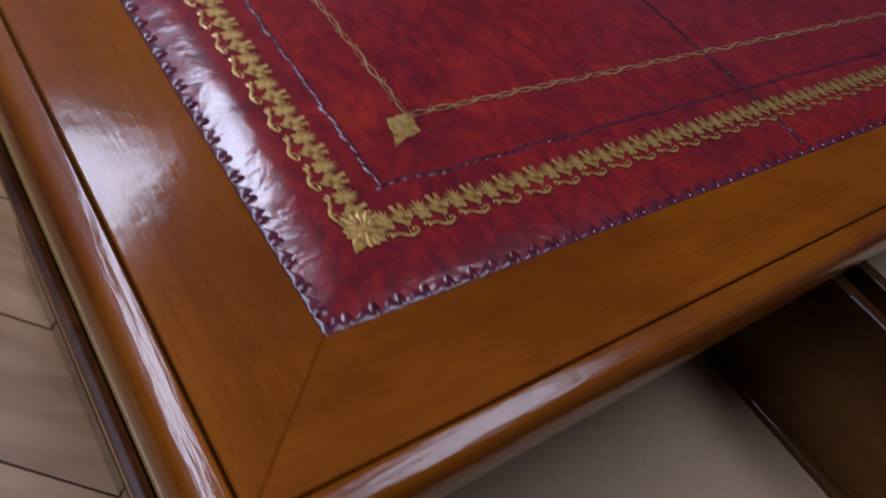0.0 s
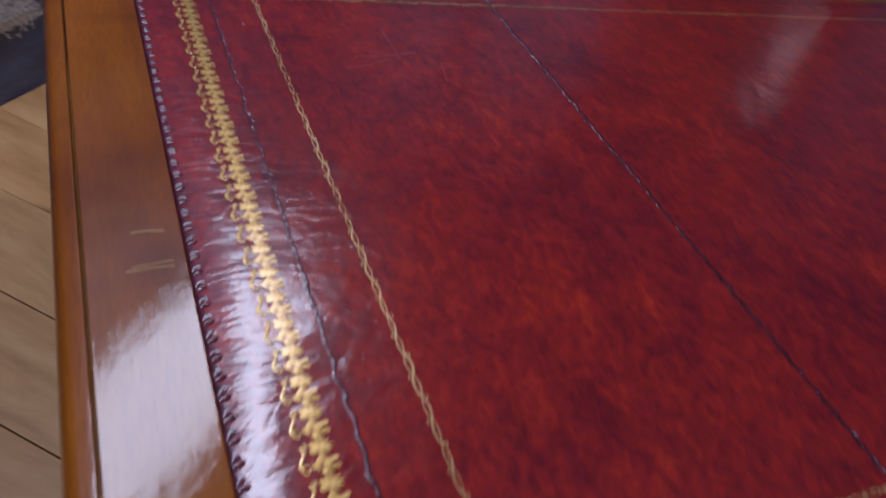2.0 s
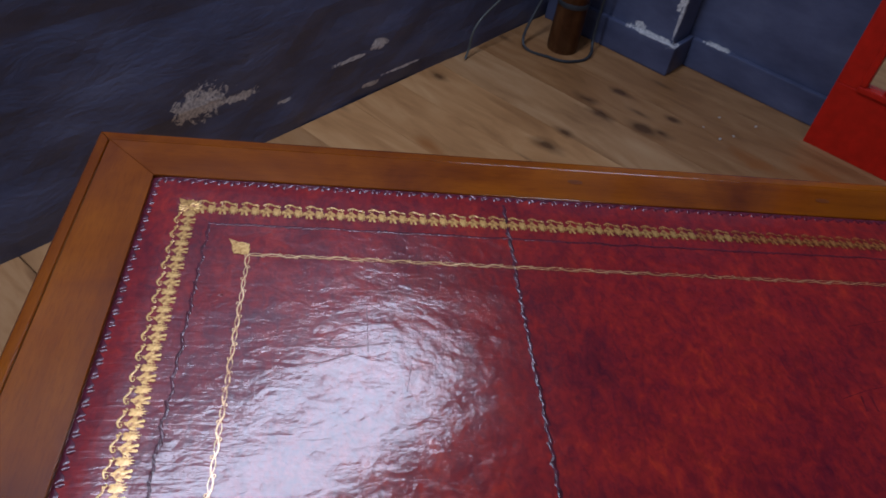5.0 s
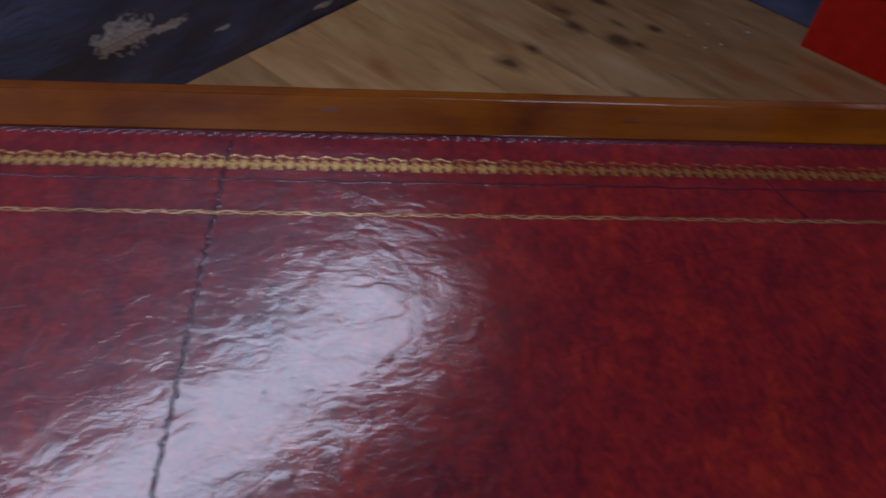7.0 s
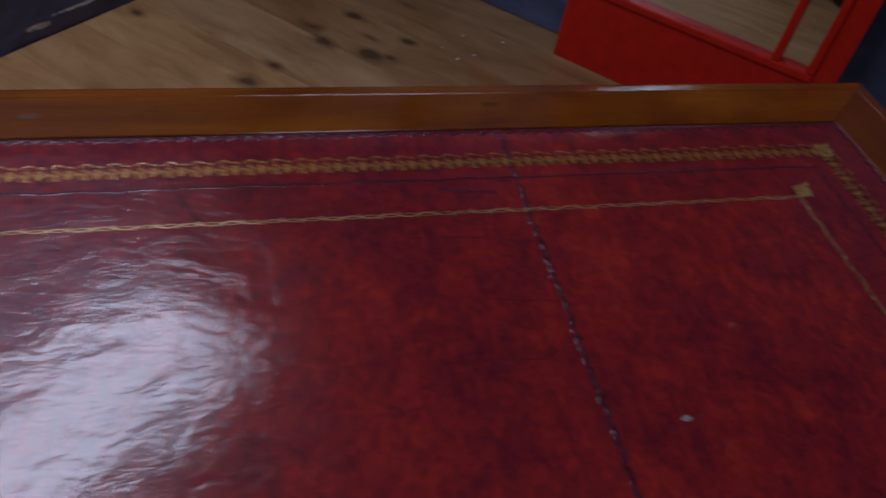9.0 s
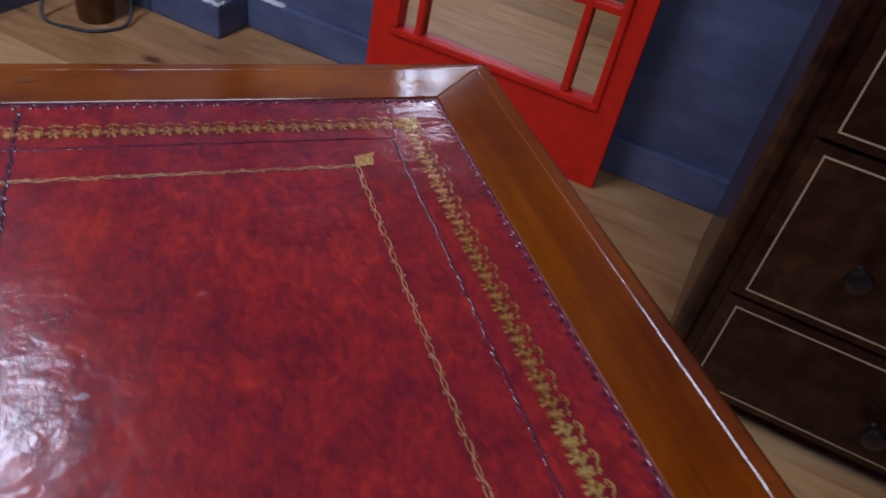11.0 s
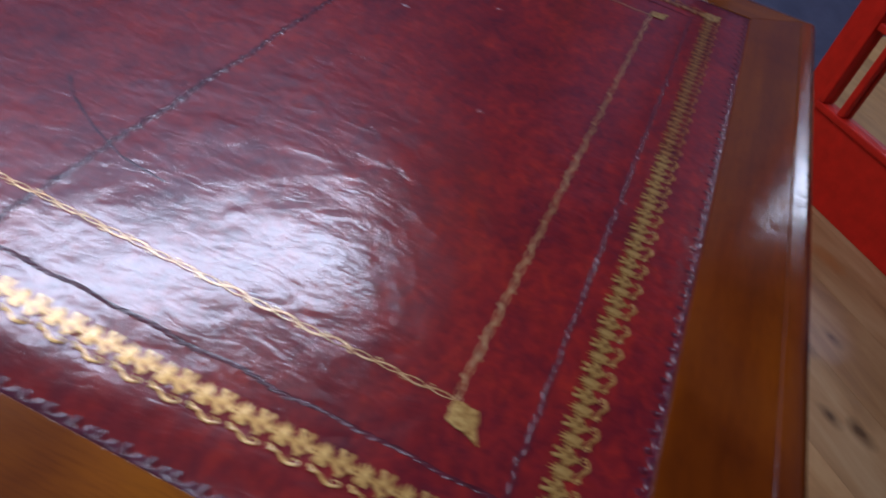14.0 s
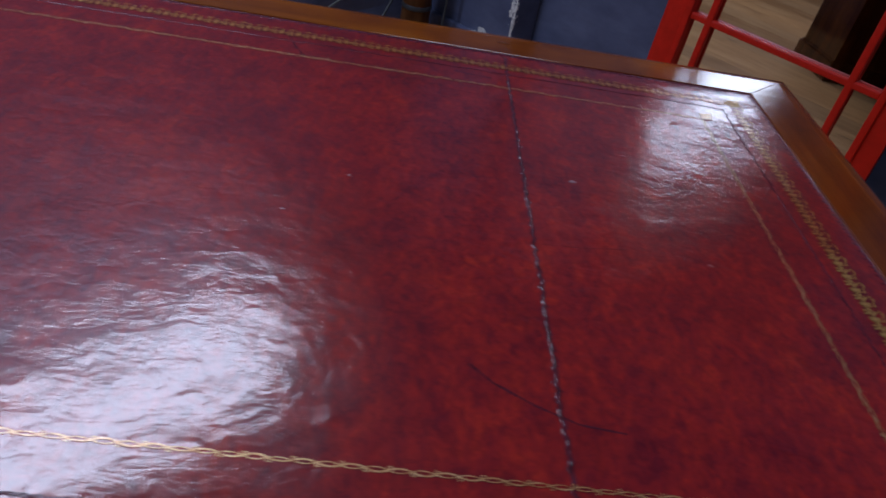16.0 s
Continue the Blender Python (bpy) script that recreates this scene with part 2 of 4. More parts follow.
def floor_material():
    m, nt, b = material("pine_board")
    info = nt.nodes.new("ShaderNodeObjectInfo")
    co = nt.nodes.new("ShaderNodeTexCoord")
    shift = nt.nodes.new("ShaderNodeVectorMath")
    shift.operation = "MULTIPLY_ADD"
    comb = nt.nodes.new("ShaderNodeCombineXYZ")
    r50 = scalar(nt, "MULTIPLY", info.outputs["Random"], 50.0)
    nt.links.new(r50, comb.inputs[0])
    nt.links.new(r50, comb.inputs[1])
    nt.links.new(co.outputs["Object"], shift.inputs[0])
    shift.inputs[1].default_value = (1, 1, 1)
    nt.links.new(comb.outputs[0], shift.inputs[2])

    def m_scaled(s):
        mp = nt.nodes.new("ShaderNodeMapping")
        mp.inputs["Scale"].default_value = s
        nt.links.new(shift.outputs[0], mp.inputs["Vector"])
        return mp.outputs["Vector"]
    knots = node(nt, "ShaderNodeTexVoronoi", Scale=1.0, Randomness=1.0)
    knots.voronoi_dimensions = "2D"
    nt.links.new(m_scaled((3.1, 0.9, 0.0)), knots.inputs["Vector"])
    kd = knots.outputs["Distance"]
    warp = scalar(nt, "DIVIDE", 0.06, scalar(nt, "ADD", kd, 0.12))
    grain_v = nt.nodes.new("ShaderNodeVectorMath")
    grain_v.operation = "ADD"
    wx = nt.nodes.new("ShaderNodeCombineXYZ")
    nt.links.new(warp, wx.inputs[0])
    nt.links.new(m_scaled((4.6, 0.9, 1.0)), grain_v.inputs[0])
    nt.links.new(wx.outputs[0], grain_v.inputs[1])
    grain = node(nt, "ShaderNodeTexNoise", Scale=4.0, Detail=5.0, Roughness=0.6, Distortion=0.5)
    nt.links.new(grain_v.outputs[0], grain.inputs["Vector"])
    base = ramp(nt, grain.outputs["Fac"], [(0.20, (0.25, 0.124, 0.050)), (0.5, (0.44, 0.245, 0.108)), (0.82, (0.58, 0.375, 0.195))])
    tone = ramp(nt, info.outputs["Random"], [(0.0, (0.76, 0.66, 0.56)), (0.5, (1.0, 0.97, 0.94)), (1.0, (1.16, 1.05, 0.90))])
    base = blend(nt, 1.0, base, tone, "MULTIPLY")
    # the larger knots, at their places on the floor
    pos = room_position(nt)
    wob = node(nt, "ShaderNodeTexNoise", Scale=13.0, Detail=6.0)
    nt.links.new(pos, wob.inputs["Vector"])
    near = nearest(nt, pos, [(((kx + ky) / math.sqrt(2), (ky - kx) / math.sqrt(2), 0.0), (size * 0.75, size * 1.3, 1.0)) for kx, ky, size in FLOOR_KNOTS])
    near = scalar(nt, "ADD", near, scalar(nt, "MULTIPLY", scalar(nt, "SUBTRACT", wob.outputs["Fac"], 0.5), 3.6))
    ring = ramp(nt, scalar(nt, "MULTIPLY", near, 0.4), [(0.20, (0.85, 0.85, 0.85)), (0.50, (0.45, 0.45, 0.45)), (1.0, (0, 0, 0))])
    heart = nearest(nt, pos, [(((kx + ky) / math.sqrt(2), (ky - kx) / math.sqrt(2), 0.0), (size, size * 2.6, 1.0)) for kx, ky, size in HEARTWOOD])
    heart = scalar(nt, "ADD", heart, scalar(nt, "MULTIPLY", scalar(nt, "SUBTRACT", wob.outputs["Fac"], 0.5), 1.5))
    base = blend(nt, ramp(nt, heart, [(0.3, (0.7, 0.7, 0.7)), (1.0, (0, 0, 0))]), base, (0.33, 0.11, 0.024))
    base = blend(nt, ring, base, (0.065, 0.026, 0.010))
    knot = ramp(nt, kd, [(0.010, (0.6, 0.6, 0.6)), (0.03, (0.25, 0.25, 0.25)), (0.055, (0, 0, 0))])
    base = blend(nt, knot, base, (0.05, 0.022, 0.012))
    nt.links.new(base, b.inputs["Base Color"])
    b.inputs["Roughness"].default_value = 0.43
    b.inputs["Specular IOR Level"].default_value = 0.42
    relief(nt, b, grain.outputs["Fac"], 0.2, 0.0015)
    return m


LEATHER = leather_material()
GOLD = gold_material()
WORN_GOLD = gold_material("worn_gold_leaf", 1.5)
RUBBED_GOLD = gold_material("rubbed_gold_leaf", 0.8, 0.045)
BLIND = plain("blind_tooled_leather", (0.088, 0.012, 0.020), 0.36, spread=0.4, scale=150, bump=0.06)
TOOLING = plain("dark_tooled_leather", (0.090, 0.014, 0.027), 0.36, spread=0.5, scale=200, bump=0.06)
GROOVE = plain("blind_tooled_groove", (0.062, 0.011, 0.019), 0.36, spread=0.5, scale=150, bump=0.06)
CREASE = plain("leather_crease", (0.125, 0.011, 0.016), 0.34, spread=0.3, scale=150, bump=0.06)
RIM_LEATHER = plain("dark_rim_leather", (0.085, 0.009, 0.017), 0.30, spread=0.4, scale=160, bump=0.06)
for stamped in (TOOLING, GROOVE, BLIND, CREASE, RIM_LEATHER):
    glaze = stamped.node_tree.nodes["Principled BSDF"]
    glaze.inputs["Coat Weight"].default_value, glaze.inputs["Coat Roughness"].default_value = 0.9, 0.15
    glaze.inputs["Specular IOR Level"].default_value = 0.12
SCUFF = plain("leather_scuff", (0.20, 0.036, 0.036), 0.3, spread=0.3, scale=300)
SCRATCH = plain("pale_scratch", (0.48, 0.27, 0.09), 0.5)
KNOT = plain("wood_knot", (0.13, 0.030, 0.004), 0.35, spread=0.3, scale=400)
WHITE_SPOT = plain("white_fleck", (0.27, 0.18, 0.19), 0.4)
YEW_X = wood_material("polished_wood_lengthwise", (0.138, 0.0288, 0.0006), (0.210, 0.0495, 0.0009), (0.278, 0.0725, 0.0014), (1.0, 12.0, 12.0))
YEW_Y = wood_material("polished_wood_crosswise", (0.138, 0.0288, 0.0006), (0.210, 0.0495, 0.0009), (0.278, 0.0725, 0.0014), (12.0, 1.0, 12.0))
MOULD_X = wood_material("rubbed_moulding_lengthwise", (0.138, 0.0288, 0.0006), (0.210, 0.0495, 0.0009), (0.278, 0.0725, 0.0014), (1.0, 12.0, 12.0), coat=1.0, gloss=0.13, streak=0.4)
MOULD_Y = wood_material("rubbed_moulding_crosswise", (0.138, 0.0288, 0.0006), (0.210, 0.0495, 0.0009), (0.278, 0.0725, 0.0014), (12.0, 1.0, 12.0), coat=1.0, gloss=0.13, streak=0.4)
YEW_RED = wood_material("polished_reddish_stile", (0.108, 0.0180, 0.0004), (0.176, 0.0345, 0.0006), (0.238, 0.0530, 0.0010), (12.0, 1.0, 12.0))
MOULD_RED = wood_material("rubbed_reddish_moulding", (0.108, 0.0180, 0.0004), (0.176, 0.0345, 0.0006), (0.238, 0.0530, 0.0010), (12.0, 1.0, 12.0), coat=1.0, gloss=0.13, streak=0.4)
YEW_DARK = wood_material("polished_wood_carcass", (0.045, 0.012, 0.002), (0.09, 0.025, 0.004), (0.15, 0.045, 0.008), (10.0, 10.0, 1.0))
DRAWER_SIDE = wood_material("drawer_side_wood", (0.05, 0.017, 0.004), (0.09, 0.034, 0.008), (0.13, 0.055, 0.014), (10.0, 1.0, 10.0), 0.45, 0.2)
DRAWER_LINING = plain("beige_drawer_lining", (0.52, 0.345, 0.21), 0.75, spread=0.06, scale=200)
BRASS = plain("aged_brass", (0.55, 0.37, 0.12), 0.35, 1.0)
BEAD = plain("honey_wood_bead", (0.36, 0.20, 0.04), 0.4)
GAP = plain("dark_joint", (0.012, 0.008, 0.006), 0.7)
NAVY = plaster_material("navy_rough_plaster_paint", 1.0)
NAVY_SMOOTH = plaster_material("navy_smooth_wall_paint", 0.12)
RED_PAINT = plain("glossy_red_paint", (0.58, 0.015, 0.006), 0.42, spread=0.14, scale=25, bump=0.05)
RED_PAINT.node_tree.nodes["Principled BSDF"].inputs["Specular IOR Level"].default_value = 0.3
PINE = floor_material()
CRUMB = plain("white_plaster_crumb", (0.62, 0.60, 0.57), 0.85, spread=0.2, scale=200)
MAHOGANY = wood_material("dark_mahogany", (0.015, 0.006, 0.0035), (0.034, 0.012, 0.006), (0.060, 0.022, 0.010), (10.0, 1.0, 10.0), 0.35, 0.4)
INLAY = plain("boxwood_stringing", (0.42, 0.30, 0.16), 0.45)
BLACK_KNOB = plain("black_turned_knob", (0.012, 0.009, 0.008), 0.18)
PIPE_BROWN = wood_material("brown_post", (0.05, 0.02, 0.008), (0.1, 0.042, 0.016), (0.15, 0.066, 0.026), (8.0, 8.0, 1.0), 0.45, 0.15)
CABLE = plain("grey_green_cable_sheath", (0.095, 0.105, 0.095), 0.5)
CABLE_DARK = plain("dark_cable_sheath", (0.03, 0.035, 0.04), 0.5)
CEILING_PAINT = plain("dull_ceiling_paint", (0.135, 0.125, 0.112), 0.9, spread=0.04, scale=4)
LAMP_FRAME = plain("white_lamp_frame", (0.75, 0.75, 0.75), 0.4)
MIRROR = material("mirror_glass")[0]
mb = MIRROR.node_tree.nodes["Principled BSDF"]
mb.inputs["Base Color"].default_value, mb.inputs["Metallic"].default_value, mb.inputs["Roughness"].default_value = (0.74, 0.75, 0.73, 1), 1.0, 0.02


# ---------------- mesh tools ----------------
def mesh_of(name, bm, mat, smooth=False):
    me = bpy.data.meshes.new(name)
    bm.normal_update()
    bm.to_mesh(me)
    bm.free()
    if smooth:
        for p in me.polygons:
            p.use_smooth = True
        me.set_sharp_from_angle(angle=radians(38))
    me.materials.append(mat)
    return me


def part(name, bm, mat, parent=None, label="", smooth=False):
    """One mesh under a thing or a part; the mesh is given in the thing's own space."""
    data = bm if isinstance(bm, bpy.types.Mesh) else mesh_of(name, bm, mat, smooth)
    ob = new(name, data)
    if parent is not None:
        ob.parent = parent
    if label:
        tagged(ob, label)
    return ob


def thing(name, m, label, category, group="", kind=""):
    ob = new(name)
    ob.matrix_world = m
    ob.empty_display_size = 0.05
    return tagged(ob, label, category, group, kind)


def add_box(bm, x0, x1, y0, y1, z0, z1, bevel=0.0):
    r = bmesh.ops.create_cube(bm, size=1.0, matrix=Matrix.LocRotScale(((x0 + x1) / 2, (y0 + y1) / 2, (z0 + z1) / 2), None, (x1 - x0, y1 - y0, z1 - z0)))
    if bevel:
        edges = list({e for v in r["verts"] for e in v.link_edges})
        bmesh.ops.bevel(bm, geom=edges, offset=bevel, segments=2, affect="EDGES", profile=0.6)
    return bm


def box(*dims, bevel=0.0):
    return add_box(bmesh.new(), *dims, bevel=bevel)


def sweep(bm, path, radius, sides=8, flat=1.0):
    """A tube along points."""
    pts = [Vector(p) for p in path]
    rings = []
    for i, p in enumerate(pts):
        d = (pts[min(i + 1, len(pts) - 1)] - pts[max(i - 1, 0)]).normalized()
        side = d.cross(Vector((0, 0, 1)))
        side = side.normalized() if side.length > 1e-4 else Vector((1, 0, 0))
        up = side.cross(d)
        r = radius[i] if isinstance(radius, (list, tuple)) else radius
        rings.append([bm.verts.new(p + r * (math.cos(a) * side + flat * math.sin(a) * up)) for a in [2 * math.pi * k / sides for k in range(sides)]])
    for a, b in zip(rings, rings[1:]):
        for k in range(sides):
            bm.faces.new((a[k], a[(k + 1) % sides], b[(k + 1) % sides], b[k]))
    bm.faces.new(rings[0][::-1])
    bm.faces.new(rings[-1])
    return bm


def extrude_profile(bm, profile, x0, x1, miter0=0.0, miter1=0.0):
    """A moulding along x; the profile is (y, z) pairs; a mitre shifts each end by its factor times y."""
    a = [bm.verts.new((x0 + miter0 * y, y, z)) for y, z in profile]
    b = [bm.verts.new((x1 + miter1 * y, y, z)) for y, z in profile]
    n = len(profile)
    for k in range(n):
        bm.faces.new((a[k], a[(k + 1) % n], b[(k + 1) % n], b[k]))
    bm.faces.new(a[::-1])
    bm.faces.new(b)
    bmesh.ops.recalc_face_normals(bm, faces=bm.faces)
    return bm


def turned(bm, m):
    bm.transform(m)
    return bm


def lathe(bm, profile, sides=20):
    rings = [[bm.verts.new((r * math.cos(2 * math.pi * k / sides), r * math.sin(2 * math.pi * k / sides), z)) for k in range(sides)] for r, z in profile]
    for a, b in zip(rings, rings[1:]):
        for k in range(sides):
            bm.faces.new((a[k], a[(k + 1) % sides], b[(k + 1) % sides], b[k]))
    bm.faces.new(rings[0][::-1])
    bm.faces.new(rings[-1])
    return bm


ROOM = pose(0, 0, 0, 0, 0, 45)   # the walls stand at 45 degrees to the desk

# ---------------- structure (room space: u along one wall, v across) ----------------
WALL_A, WALL_B, WALL_C, WALL_D = 1.285, 2.65, -2.6, -2.4


def wall_sheet(name, u0, u1, v0, v1, label):
    ob = part(name, box(u0, u1, v0, v1, -0.05, CEILING), NAVY_SMOOTH)
    ob.matrix_world = ROOM
    return tagged(ob, label, "wall", kind="structure")


def rough_wall():
    """The uneven plastered wall: a sheet of thickness 0.15 with a hand-floated face."""
    bm = bmesh.new()
    nu, nz = 110, 56
    grid = []
    for i in range(nu + 1):
        u = WALL_D + (WALL_B + 0.1 - WALL_D) * i / nu
        col = []
        for k in range(nz + 1):
            z = -0.05 + (CEILING + 0.05) * k / nz
            d = 0.012 * noise.noise(Vector((u * 2.2, 0, z * 6.0))) + 0.006 * noise.noise(Vector((u * 7, 3, z * 14)))
            col.append(bm.verts.new((u, WALL_A + d, z)))
        grid.append(col)
    for i in range(nu):
        for k in range(nz):
            bm.faces.new((grid[i][k], grid[i + 1][k], grid[i + 1][k + 1], grid[i][k + 1]))
    add_box(bm, WALL_D, WALL_B + 0.1, WALL_A + 0.03, WALL_A + 0.15, -0.05, CEILING)
    ob = part("wall_north", bm, NAVY, smooth=False)
    ob.matrix_world = ROOM
    return tagged(ob, "uneven navy-painted plaster wall with chipped paint", "wall", kind="structure")


def skirting(name, u0, u1, v0, v1, height, label):
    bm = box(u0, u1, v0, v1, 0.0, height, bevel=0.006)
    ob = part(name, bm, NAVY_SMOOTH)
    ob.matrix_world = ROOM
    return tagged(ob, label, "skirting board", kind="structure")


rough_wall()
wall_sheet("wall_east", WALL_B, WALL_B + 0.15, WALL_C, WALL_A + 0.15, "smooth navy-painted wall")
wall_sheet("wall_south", WALL_D, WALL_B, WALL_C - 0.15, WALL_C, "navy-painted wall behind the desk")
wall_sheet("wall_west", WALL_D - 0.15, WALL_D, WALL_C - 0.15, WALL_A + 0.15, "navy-painted wall behind the desk")
pier = part("wall_pier", box(2.52, WALL_B, 0.79, WALL_A, -0.05, CEILING, bevel=0.012), NAVY_SMOOTH)
pier.matrix_world = ROOM
tagged(pier, "navy boxed-in pier in the room's corner with a worn edge", "pier", kind="structure")
skirting("baseboard_pier", 2.5, 2.52, 0.77, 1.272, 0.105, "navy skirting across the pier")
skirting("baseboard_pier_side", 2.52, WALL_B, 0.77, 0.79, 0.105, "navy skirting on the pier's side")
skirting("baseboard_east", 2.63, WALL_B, WALL_C, 0.77, 0.105, "navy skirting along the smooth wall")
ceil = part("ceiling", box(WALL_D, WALL_B, WALL_C, WALL_A, CEILING, CEILING + 0.1), CEILING_PAINT)
ceil.matrix_world = ROOM
tagged(ceil, "plain dull grey ceiling", "ceiling", kind="structure")

sub = part("floor", box(WALL_D, WALL_B, WALL_C, WALL_A, -0.06, -0.022), GAP)
sub.matrix_world = ROOM
tagged(sub, "knotty pine floorboards running square to the rough wall", "floor", kind="structure")


def floorboards():
    width = 0.1905
    first = 0.4035 - 15 * width
    n = int(math.ceil((WALL_B - first) / width))
    for i in range(n):
        u0, u1 = max(first + i * width, WALL_D), min(first + (i + 1) * width, WALL_B)
        gap = 0.0030 if u1 < 0.7 else 0.0008
        cuts = [WALL_C] + [v for v in (WALL_C + (k + (i * 0.37) % 1.0) * 2.4 for k in range(3)) if u0 < 0.2 and WALL_C + 0.3 < v < WALL_A - 0.3] + [WALL_A]
        for v0, v1 in zip(cuts, cuts[1:]):
            ob = part("floorboard", box(0, u1 - u0 - gap, 0, v1 - v0 - 0.001, -0.022, 0.0, bevel=0.0008), PINE, sub)
            ob.location = (u0, v0, 0)


# ---------------- the desk ----------------
W, D, TOP = 1.246, 0.660, 0.77
SIDE, SIDE_L, FAR, NEAR = 0.050, 0.0455, 0.045, 0.0435
desk = thing("writing_desk", pose(0, 0, 0), "polished golden-brown pedestal desk with tooled red leather top", "desk")


def frame_board(x0, x1, x2, x3, y0, y1, z0, z1):
    """A mitred frame board: outer edge x0..x1 at y0, inner edge x2..x3 at y1."""
    bm = bmesh.new()
    q = [(x0, y0), (x1, y0), (x3, y1), (x2, y1)]
    a = [bm.verts.new((x, y, z0)) for x, y in q]
    b = [bm.verts.new((x, y, z1)) for x, y in q]
    bm.faces.new(b)
    bm.faces.new(a[::-1])
    for k in range(4):
        bm.faces.new((a[k], a[(k + 1) % 4], b[(k + 1) % 4], b[k]))
    bmesh.ops.recalc_face_normals(bm, faces=bm.faces)
    bmesh.ops.bevel(bm, geom=list(bm.edges), offset=0.0006, segments=1, affect="EDGES")
    return bm


def desk_top():
    z0 = TOP - 0.028
    part("top_rail", frame_board(-SIDE_L, W + SIDE, 0, W, -NEAR, 0, z0, TOP), YEW_X, desk)
    part("top_rail", frame_board(-SIDE_L, W + SIDE, 0, W, D + FAR, D, z0, TOP), YEW_X, desk)
    for x_out, x_in, wood in ((-SIDE_L, 0.0, YEW_Y), (W + SIDE, W, YEW_RED)):
        bm = bmesh.new()
        q = [(x_out, -NEAR), (x_in, 0.0), (x_in, D), (x_out, D + FAR)]
        a = [bm.verts.new((x, y, z0)) for x, y in q]
        b = [bm.verts.new((x, y, TOP)) for x, y in q]
        bm.faces.new(b)
        bm.faces.new(a[::-1])
        for k in range(4):
            bm.faces.new((a[k], a[(k + 1) % 4], b[(k + 1) % 4], b[k]))
        bmesh.ops.recalc_face_normals(bm, faces=bm.faces)
        bmesh.ops.bevel(bm, geom=list(bm.edges), offset=0.0006, segments=1, affect="EDGES")
        part("top_stile", bm, wood, desk)
    # rounded edge moulding: a thumb profile below a fine dark joint
    prof = [(0.0, -0.030), (0.0, -0.0014), (0.0012, -0.0004)]
    prof += [(0.003 + 0.0165 * f, -0.0004 - drop) for f, drop in ((0.03, 0.00006), (0.15, 0.00034), (0.30, 0.00070), (0.45, 0.00108), (0.56, 0.00155), (0.67, 0.0024),
                                                                  (0.77, 0.0037), (0.85, 0.0054), (0.92, 0.0079), (0.97, 0.0108), (0.99, 0.0130), (1.0, 0.0150))]
    prof += [(0.0193, -0.0190), (0.0180, -0.0225), (0.0150, -0.0245), (0.0150, -0.0300)]
    gl, gn, gf, gr = 0.0010, 0.0006, 0.0002, 0.0001   # the joint has opened on one side
    # the overhang differs from side to side: far, near, left, right
    of, on, ol, orr = 1.0, 0.76, 0.68, 1.0
    for m, x0, x1, mat, own, start, end in (
            (pose(0, D + FAR + gf, TOP), -SIDE_L - gl + gf, W + SIDE + gr - gf, MOULD_X, of, ol, orr),
            (pose(0, -NEAR - gn, TOP) @ pose(0, 0, 0, 0, 0, 180), -W - SIDE - gr + gn, SIDE_L + gl - gn, MOULD_X, on, orr, ol),
            (pose(-SIDE_L - gl, 0, TOP) @ pose(0, 0, 0, 0, 0, 90), -NEAR - gn + gl, D + FAR + gf - gl, MOULD_Y, ol, on, of),
            (pose(W + SIDE + gr, 0, TOP) @ pose(0, 0, 0, 0, 0, -90), -D - FAR - gf + gr, NEAR + gn - gr, MOULD_RED, orr, of, on)):
        shape = [(y * own, z) for y, z in prof]
        part("edge_moulding", turned(extrude_profile(bmesh.new(), shape, x0, x1, -start / own, end / own), m), mat, desk, smooth=True)
    part("substrate", box(0.001, W - 0.001, 0.001, D - 0.001, z0, TOP - 0.006), YEW_DARK, desk)


def leather_height(x, y):
    """Slow cockling of the hide, flattening to the edges."""
    edge = min(x, W - x, y, D - y)
    k = min(1.0, max(0.0, edge / 0.03))
    drop = max(d * max(0.0, 1.0 - max(0.0, e) / 0.021) ** 1.5 for e, d in ((x, 0.0034), (y, 0.0030), (W - x, 0.0008), (D - y, 0.0010)))
    return -drop + 0.00025 * k * noise.noise(Vector((x * 9, y * 14, 1.7))) + 0.00028 * k * noise.noise(Vector((x * 30, y * 38, 4.1)))


def leather_sheet():
    nx, ny = 240, 128
    verts = [(W * i / nx, D * j / ny, TOP - 0.0006 + leather_height(W * i / nx, D * j / ny)) for i in range(nx + 1) for j in range(ny + 1)]
    faces = [(i * (ny + 1) + j, (i + 1) * (ny + 1) + j, (i + 1) * (ny + 1) + j + 1, i * (ny + 1) + j + 1) for i in range(nx) for j in range(ny)]
    me = bpy.data.meshes.new("leather_skiver")
    me.from_pydata(verts, [], faces)
    for p in me.polygons:
        p.use_smooth = True
    me.materials.append(LEATHER)
    return part("leather_skiver", me, LEATHER, desk, "antiqued oxblood-red leather inset with gold and blind tooling")


def surface(x, y, lift=0.0):
    return TOP - 0.0006 + leather_height(x, y) + lift


desk_top()
leather = leather_sheet()


